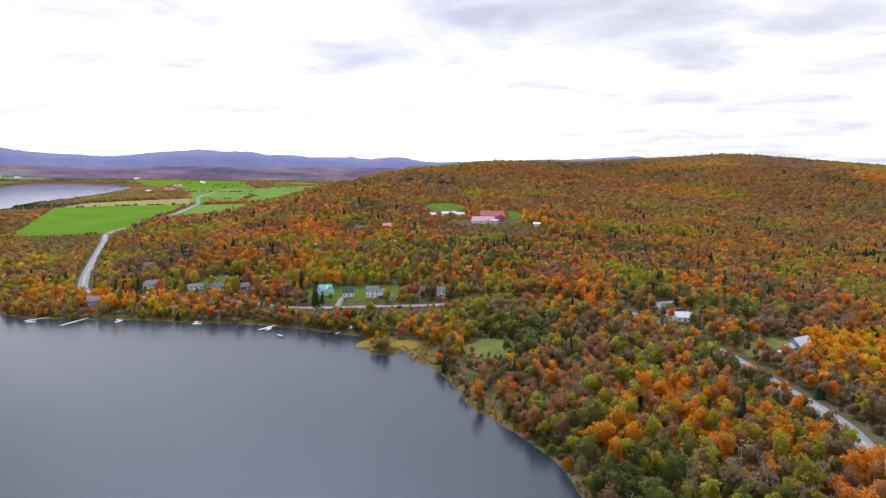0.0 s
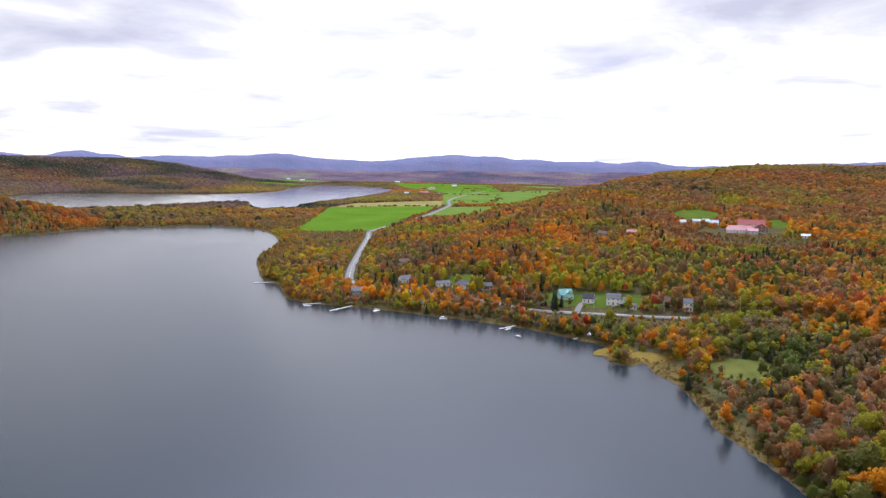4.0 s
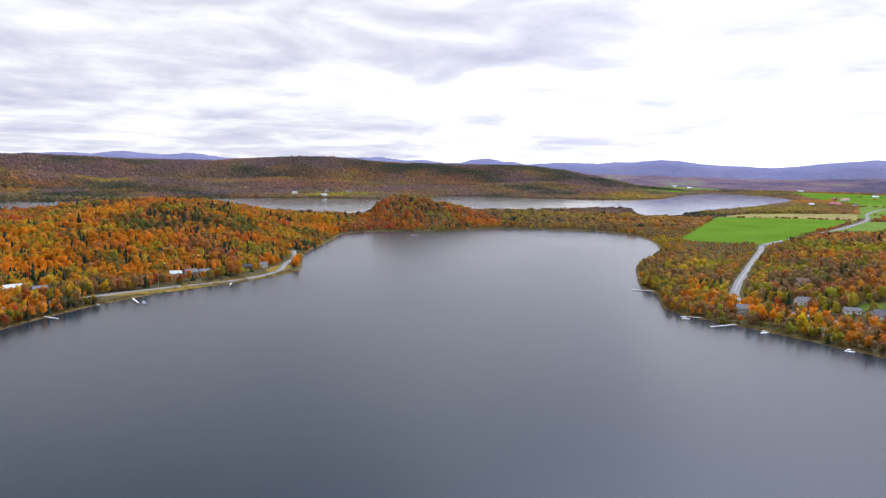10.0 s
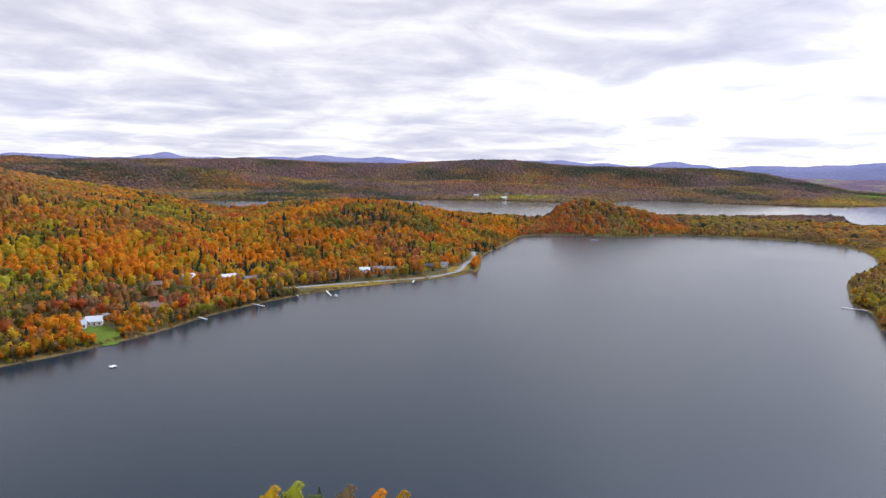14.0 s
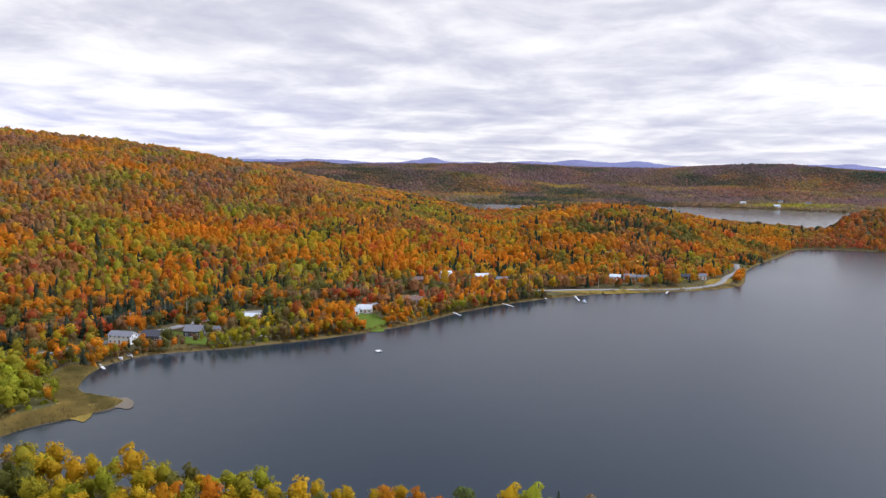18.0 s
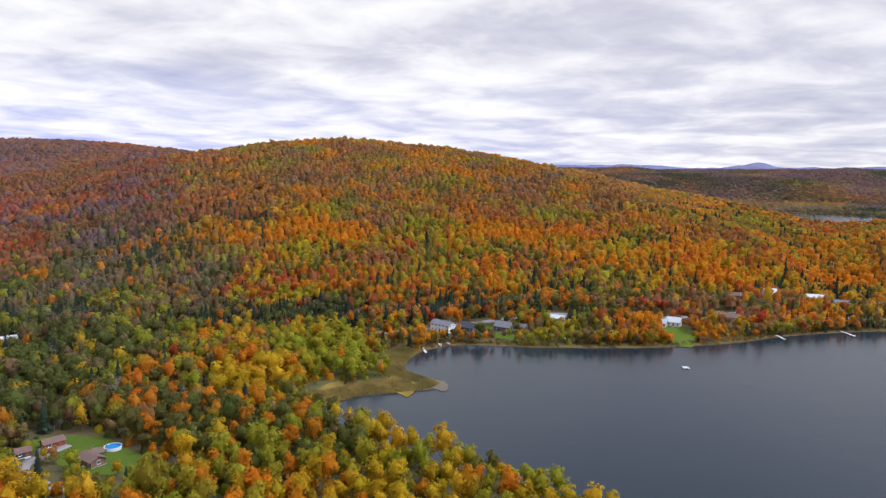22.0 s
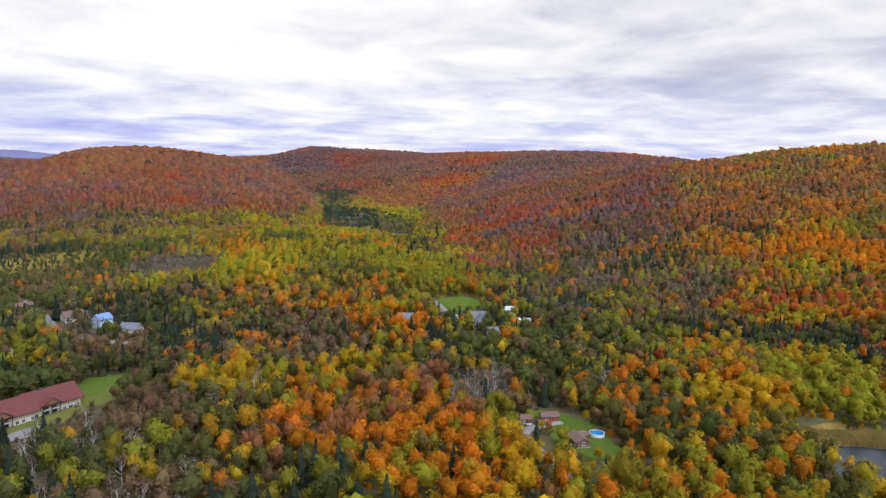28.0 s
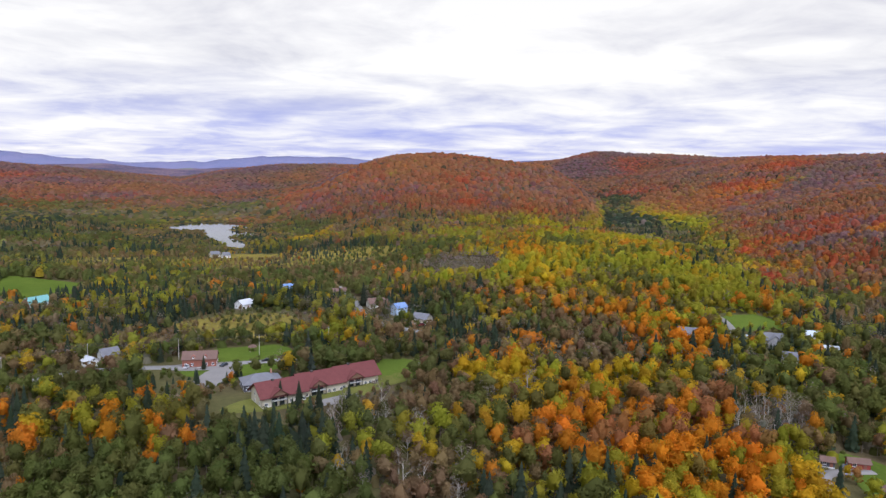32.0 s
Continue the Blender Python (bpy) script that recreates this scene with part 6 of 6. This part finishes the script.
def plant(X, Y):
    """Kind, place, size, turn and colour of each tree."""
    W, R = mixture(X, Y)
    kind = (W.cumsum(1) < rng.random(len(X))[:, None]).sum(1).clip(0, len(KINDS) - 1)
    table = np.array([LEAF[k] for k in KINDS])
    even = ((0.20 + 0.48 * bump(240, 1000, R) + 0.17 * bump(1500, 2100, R)) * np.where(kind == KINDS.index("conifer"), 0.5 * bump(1000, 1500, R) + 0.4 * bump(1600, 2200, R), 1.0))[:, None]  # far stands show as one mixed canopy
    base = table[kind] * (1 - even) + (W @ table) * even
    tone = np.clip(rng.normal(1, 0.10, (len(X), 1)), 0.7, 1.35)
    hue = 1 + rng.normal(0, 0.06, (len(X), 3)) * np.array([0.6, 1.0, 0.6])
    col = base * tone * hue
    pos = np.stack([X, Y, lookup(g_height, X, Y) - 0.15], -1)
    s = np.clip(rng.normal(0.82, 0.15, len(X)), 0.5, 1.3) * np.where(kind == KINDS.index("brown"), 0.9, 1.0)
    s *= 0.78 + 0.22 * np.maximum(bump(5, 40, lookup(g_shore, X, Y)), np.hypot(X, Y) < 270)
    s *= 1 - 0.14 * bump(215, 190, R) * bump(128, 118, np.degrees(np.arctan2(-X, Y)) % 360)
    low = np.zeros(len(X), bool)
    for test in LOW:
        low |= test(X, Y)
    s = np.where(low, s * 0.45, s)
    size = np.stack([s * rng.uniform(0.85, 1.2, len(X)), s * rng.uniform(0.85, 1.12, len(X))], -1)
    # crowns widen, flatten and sink with distance from the camera, for a closed look
    closed = bump(380, 700, R)
    size[:, 0] *= 1 + 0.16 * closed
    size[:, 1] *= 1 - 0.08 * closed - 0.10 * bump(230, 330, R)
    pos[:, 2] -= 2.4 * closed * (~low) * bump(10, 60, lookup(g_shore, X, Y))
    turned = np.degrees(np.arctan2(-X, Y))
    size[:, 1] *= np.where((np.hypot(X, Y) > 800) & (lookup(g_shore, X, Y) < 100) & (pos[:, 2] < 7), np.where(turned < 36, 0.6, 1.0), 1.0)
    return kind, pos, size, rng.uniform(0, 6.283, len(X)), np.clip(col, 0.004, 0.7)


CON, BARE = KINDS.index("conifer"), KINDS.index("bare")


def with_stem(crown, trunk=None):
    cv, cf, cn = crown
    if trunk is None:
        return cv, cf, cn, np.zeros(len(cf), int)
    tv, tf = trunk
    tn = tv * np.array([1, 1, 0]) + np.array([0, 0, 0.01])
    return np.vstack([cv, tv]), np.vstack([cf, tf + len(cv)]), np.vstack([cn, tn]), np.concatenate([np.zeros(len(cf), int), np.ones(len(tf), int)])


def forest(name, r0, r1, gap, count, size, tiers, per, limbs, label, wide=1.0, core=True):
    """A belt of woodland between two distances: crowns of that many sprays; stems where limbs is 0 or more."""
    X, Y = scatter(r0, r1, gap)
    kind, pos, sz, turn, col = plant(X, Y)
    sz = sz * np.array([wide, 1.0])
    broad, bare = [], []
    for s in range(1, 7):
        lobes = broad_lobes(s, 9 if count > 80 else 6, 0.80 + 0.08 * (s % 4))
        trunk = stem(lobes, s, limbs) if limbs >= 0 else None
        broad.append(with_stem(sprays(lobes, count, size, s, core=core), trunk))
        bare.append(with_stem(sprays(lobes, max(16, count // 3), size * 0.7, s + 50, core=False), stem(lobes, s, limbs + 3) if limbs >= 0 else None))
    cons = [with_stem(conifer_needles(s, tiers, per) if tiers else spire(s), tube([(0, 0, -0.6), (0, 0, 12)], (0.18, 0.05), 4) if limbs >= 0 else None) for s in (1, 2, 3)]
    w = rng.integers(0, 6, len(X))
    b, c = kind == BARE, kind == CON
    d = ~b & ~c
    stamp(name, broad, w[d], pos[d], sz[d], turn[d], col[d], [M_FOREST, M_BARK], label)
    stamp(name, bare, w[b], pos[b], sz[b], turn[b], col[b], [M_FOREST, M_BIRCH], "bare grey birches and leafless maples in the woods")
    stamp(name, cons, w[c] % 3, pos[c], sz[c], turn[c], col[c], [M_NEEDLE, M_BARK], "dark green spruces among the maples")


def mound(seed, sides=5):
    """The top of a crown very far off."""
    r = np.random.default_rng(seed)
    V, N = [(r.uniform(-0.5, 0.5), r.uniform(-0.5, 0.5), 12.4)], [(0, 0, 1)]
    for ring, (rad, z) in enumerate(((2.6, 10.2), (3.7, 3.0))):
        for k in range(sides):
            a, q = 2 * math.pi * (k + 0.5 * ring) / sides, rad * r.uniform(0.8, 1.2)
            V.append((math.cos(a) * q, math.sin(a) * q, z * r.uniform(0.9, 1.1)))
            N.append((math.cos(a) * 0.8, math.sin(a) * 0.8, 0.65 if ring == 0 else 0.3))
    F = [[0, 1 + k, 1 + (k + 1) % sides] for k in range(sides)]
    for k in range(sides):
        n = (k + 1) % sides
        F += [[1 + k, 1 + sides + k, 1 + n], [1 + n, 1 + sides + k, 1 + sides + n]]
    return np.array(V), np.array(F), np.array(N)


def tuft(seed, sides=5):
    """A crown seen from more than a mile: a ragged dome."""
    r = np.random.default_rng(seed)
    V, N = [(r.uniform(-0.8, 0.8), r.uniform(-0.8, 0.8), 12.0)], [(0, 0, 1)]
    for k in range(sides):
        a, q = 2 * math.pi * k / sides, 3.6 * r.uniform(0.8, 1.2)
        V.append((math.cos(a) * q, math.sin(a) * q, 5.0 * r.uniform(0.7, 1.3)))
        N.append((math.cos(a) * 0.75, math.sin(a) * 0.75, 0.55))
    return np.array(V), np.array([[0, 1 + k, 1 + (k + 1) % sides] for k in range(sides)]), np.array(N)


def far_forest(name, r0, r1, gap, label, wide, form=lump):
    """Woods far off: knobbly lumps of canopy."""
    X, Y = scatter(r0, r1, gap)
    kind, pos, sz, turn, col = plant(X, Y)
    sz = sz * np.array([wide, 1.0])
    crowns = [with_stem(form(s)) for s in range(6)]
    stamp(name, crowns, rng.integers(0, 6, len(X)), pos, sz, turn, col, [M_FOREST], label)


# ---- trees near the camera, each a thing of its own ----
NEAR_LEAF = {k: leaf_material("leaves_" + k, c) for k, c in LEAF.items()}
NEAR_MESH = {}
TREE_WORDS = {"orange": "orange maple in full autumn colour", "red": "deep red maple in autumn leaf", "yellow": "golden yellow birch in autumn leaf", "lime": "yellow-green maple starting to turn",
              "green": "broad tree still in green leaf", "brown": "brown half-bare maple", "bare": "bare grey birch with few leaves", "rust": "rust-coloured maple", "conifer": "dark green spruce", "plum_haze": "maple tinted purple-brown with distance haze"}


def tree_meshes(kind, form):
    if (kind, form) not in NEAR_MESH:
        if kind == "conifer":
            crown, trunk = conifer_needles(form + 11, 13, 9), tube([(0, 0, -0.6), (0, 0, 13.5)], (0.2, 0.04), 6)
        else:
            lobes = broad_lobes(form + 31, 13, 0.80 + 0.1 * form)
            few = kind == "bare"
            crown = sprays(lobes, 140 if few else 1000, 0.33 if few else 0.37, form + 70, core=not few)
            trunk = stem(lobes, form, 8 if few else 5, 10.5, 0.19)
        leaves = mesh_from("crown_" + kind, crown[0], crown[1], [NEAR_LEAF[kind]])
        face_ways(leaves, crown[2])
        NEAR_MESH[(kind, form)] = (leaves, mesh_from("trunk_" + kind, *trunk, [M_BIRCH if kind in ("bare", "yellow") else M_BARK], smooth=True))
    return NEAR_MESH[(kind, form)]


def single_tree(x, y, kind, s, turn=0.0, form=0):
    crown, trunk = tree_meshes(kind, form)
    ob = new("spruce" if kind == "conifer" else "tree")
    ob.matrix_world = pose(x, y, ground_z(x, y) - 0.1, 0, 0, turn) @ Matrix.Diagonal((s, s, s, 1))
    tagged(ob, TREE_WORDS[kind] + " by the lake", "tree", "trees near the shore")
    share("crown", crown, ob, Matrix())
    share("trunk", trunk, ob, Matrix())
    return ob


def near_trees(r0, r1, gap):
    X, Y = scatter(r0, r1, gap)
    kind, pos, sz, turn, col = plant(X, Y)
    for i in range(len(X)):
        single_tree(X[i], Y[i], KINDS[kind[i]], float(sz[i].mean()), math.degrees(turn[i]), int(rng.integers(0, 3)))

# ---- the woods, near to far ----
near_trees(128, 175, 7.2)
forest("woodland", 175, 300, 5.6, 330, 0.44, 9, 8, 3, "autumn maples and birches near the lake shore")
forest("woodland", 300, 480, 4.9, 92, 0.66, 7, 6, -1, "autumn woods of orange, yellow and green trees", 0.97)
forest("woodland", 480, 750, 5.2, 20, 1.05, 0, 0, -1, "dense autumn canopy on the wooded slopes", 1.02)
forest("far_woods", 750, 1150, 6.4, 5, 1.5, 0, 0, -1, "orange and rust canopy of the hillsides", 1.14)
far_forest("far_woods", 1150, 1800, 9.0, "rust and orange canopy on the far hillsides", 1.4, mound)
far_forest("far_woods", 1800, 3700, 11.5, "rust-brown forest of the distant hills", 2.0, tuft)
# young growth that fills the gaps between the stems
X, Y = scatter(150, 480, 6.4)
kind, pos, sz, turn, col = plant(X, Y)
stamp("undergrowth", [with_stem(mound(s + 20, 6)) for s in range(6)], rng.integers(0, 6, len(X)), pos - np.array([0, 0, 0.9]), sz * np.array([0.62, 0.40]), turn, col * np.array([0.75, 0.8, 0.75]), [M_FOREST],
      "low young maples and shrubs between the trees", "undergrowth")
# tree lines between the pastures of the plain
for i, (x0, y0, x1, y1) in enumerate(((-765, 1330, -560, 1500), (-640, 1745, -330, 1760), (-470, 1560, -560, 2000), (-880, 2120, -620, 2180), (-850, 2480, -560, 2560), (-1000, 2700, -700, 2830), (-1150, 2960, -640, 3060))):
    f = np.sort(rng.uniform(0, 1, 34))
    X, Y = x0 + (x1 - x0) * f + rng.normal(0, 5, 34), y0 + (y1 - y0) * f + rng.normal(0, 5, 34)
    kind, pos, sz, turn, col = plant(X, Y)
    stamp("tree_line", [with_stem(lump(s)) for s in range(6)], rng.integers(0, 6, 34), pos, sz * np.array([1.1, 0.75]), turn, col, [M_FOREST], "line of brown and green trees between pastures", "trees")
# trees that stand out by their colour
for x, y, kind, s in ((-459, 15, "red", 1.05), (-175, 26, "yellow", 1.1), (-174, 32, "lime", 1.16), (-171, 38, "conifer", 1.0), (-168, 45, "brown", 1.12), (-163, 52, "orange", 1.1), (-159, 57, "yellow", 1.14), (-154, 60, "orange", 1.1), (-64, 408, "red", 0.9), (-58, 410, "red", 0.8), (-212, 432, "orange", 0.9), (-206, 434, "orange", 0.85), (-100, 420, "red", 0.75), (-451, 2, "yellow", 0.8),
                      (-470, 30, "orange", 0.8), (-187, 432, "yellow", 0.95), (-45, 420, "lime", 1.0), (-150, 470, "yellow", 0.8), (-545, 110, "yellow", 0.8), (-552, 125, "yellow", 0.75), (-84, 447, "conifer", 1.0),
                      (-38, 455, "lime", 0.7), (136, 430, "conifer", 0.6), (28, -330, "orange", 0.75), (170, -290, "conifer", 0.45), (96, -308, "conifer", 0.5), (78, -296, "conifer", 0.5), (75, -292, "conifer", 0.42), (80, -288, "conifer", 0.38), (92, -286, "conifer", 0.5), (94, -290, "conifer", 0.42), (52, -262, "conifer", 0.7), (44, -258, "conifer", 0.8), (36, -256, "conifer", 0.75), (24, -252, "conifer", 0.85), (14, -250, "conifer", 0.7)):
    single_tree(x, y, kind, s)


# a row of trees along the water's edge
X, Y = rng.uniform(-620, 60, 60000), rng.uniform(-180, 520, 60000)
sd = lookup(g_shore, X, Y)
keep = (sd > 3.5) & (sd < 10) & (np.hypot(X, Y) > 240) & (np.hypot(X, Y) < 700) & (value_noise(X, Y, 40, 88) > 0.36)
for test in CLEAR:
    keep &= ~test(X, Y)
X, Y = X[keep][:420], Y[keep][:420]
kind, pos, sz, turn, col = plant(X, Y)
pick = (kind != CON) & (kind != BARE)
X, Y, pos, sz, turn, col = X[pick], Y[pick], pos[pick], sz[pick], turn[pick], col[pick]
rows = [broad_lobes(s, 8, 0.7) for s in range(1, 7)]
stamp("shore_trees", [with_stem(sprays(l, 90, 0.75, s), stem(l, s, 2)) for s, l in enumerate(rows)], rng.integers(0, 6, len(X)), pos, sz * np.array([0.85, 0.85]), turn, col, [M_FOREST, M_BARK],
      "yellow, olive and orange trees along the water's edge", "trees")

# reeds on the low banks and along the water's edge
def reed_tufts(seed):
    r = np.random.default_rng(seed)
    V, F, N = [], [], []
    for k in range(9):
        a, d, h = r.uniform(0, 6.283), r.uniform(0, 0.55), r.uniform(0.7, 1.5)
        x, y, b = math.cos(a) * d, math.sin(a) * d, r.uniform(0, 6.283)
        n = len(V)
        V += [(x - math.cos(b) * 0.16, y - math.sin(b) * 0.16, -0.1), (x + math.cos(b) * 0.16, y + math.sin(b) * 0.16, -0.1), (x + r.uniform(-0.4, 0.4), y + r.uniform(-0.4, 0.4), h)]
        N += [(math.cos(a) * 0.3, math.sin(a) * 0.3, 0.95)] * 3
        F.append([n, n + 1, n + 2])
    return np.array(V), np.array(F), np.array(N), np.zeros(len(F), int)


X, Y = rng.uniform(-620, 60, 150000), rng.uniform(-180, 520, 150000)
sd, z = lookup(g_shore, X, Y), lookup(g_height, X, Y)
fringe = (sd > 0.3) & (sd < 3.5 + 5 * value_noise(X, Y, 35, 8)) | (sd > 0.3) & (z < 0.75) & (sd < 30)
keep = fringe & (np.hypot(X, Y) < 640) & (value_noise(X, Y, 9, 12) > 0.36)
X, Y = X[keep][:9000], Y[keep][:9000]
bx, by = rng.uniform(-322, -224, 26000), rng.uniform(-172, -112, 26000)
bed = (lookup(g_shore, bx, by) > 0.2) & (lookup(g_shore, bx, by) < 13) & (value_noise(bx, by, 7, 19) > 0.30)
X, Y = np.append(X, bx[bed][:5200]), np.append(Y, by[bed][:5200])
tone = np.clip(value_noise(X, Y, 12, 55)[:, None] * 1.3 - 0.15 + rng.normal(0, 0.15, (len(X), 1)), 0, 1)
colour = np.array([0.16, 0.115, 0.05]) * (1 - tone) + np.array([0.34, 0.235, 0.075]) * tone
lain = np.arange(len(X)) >= len(X) - bed[bed][:5200].sum()
mottle = np.clip(value_noise(X, Y, 9, 57)[:, None] * 1.8 - 0.4, 0, 1)
colour = np.where(lain[:, None], np.array([0.25, 0.21, 0.07]) * (1 - mottle) + np.array([0.62, 0.45, 0.15]) * mottle, colour)
stamp("reeds", [reed_tufts(s) for s in range(4)], rng.integers(0, 4, len(X)), np.stack([X, Y, lookup(g_height, X, Y)], -1), np.stack([rng.uniform(0.9, 1.7, len(X)), rng.uniform(0.6, 1.2, len(X))], -1),
      rng.uniform(0, 6.283, len(X)), colour, [M_FOREST], "tan and olive reeds along the lake's edge", "reeds")
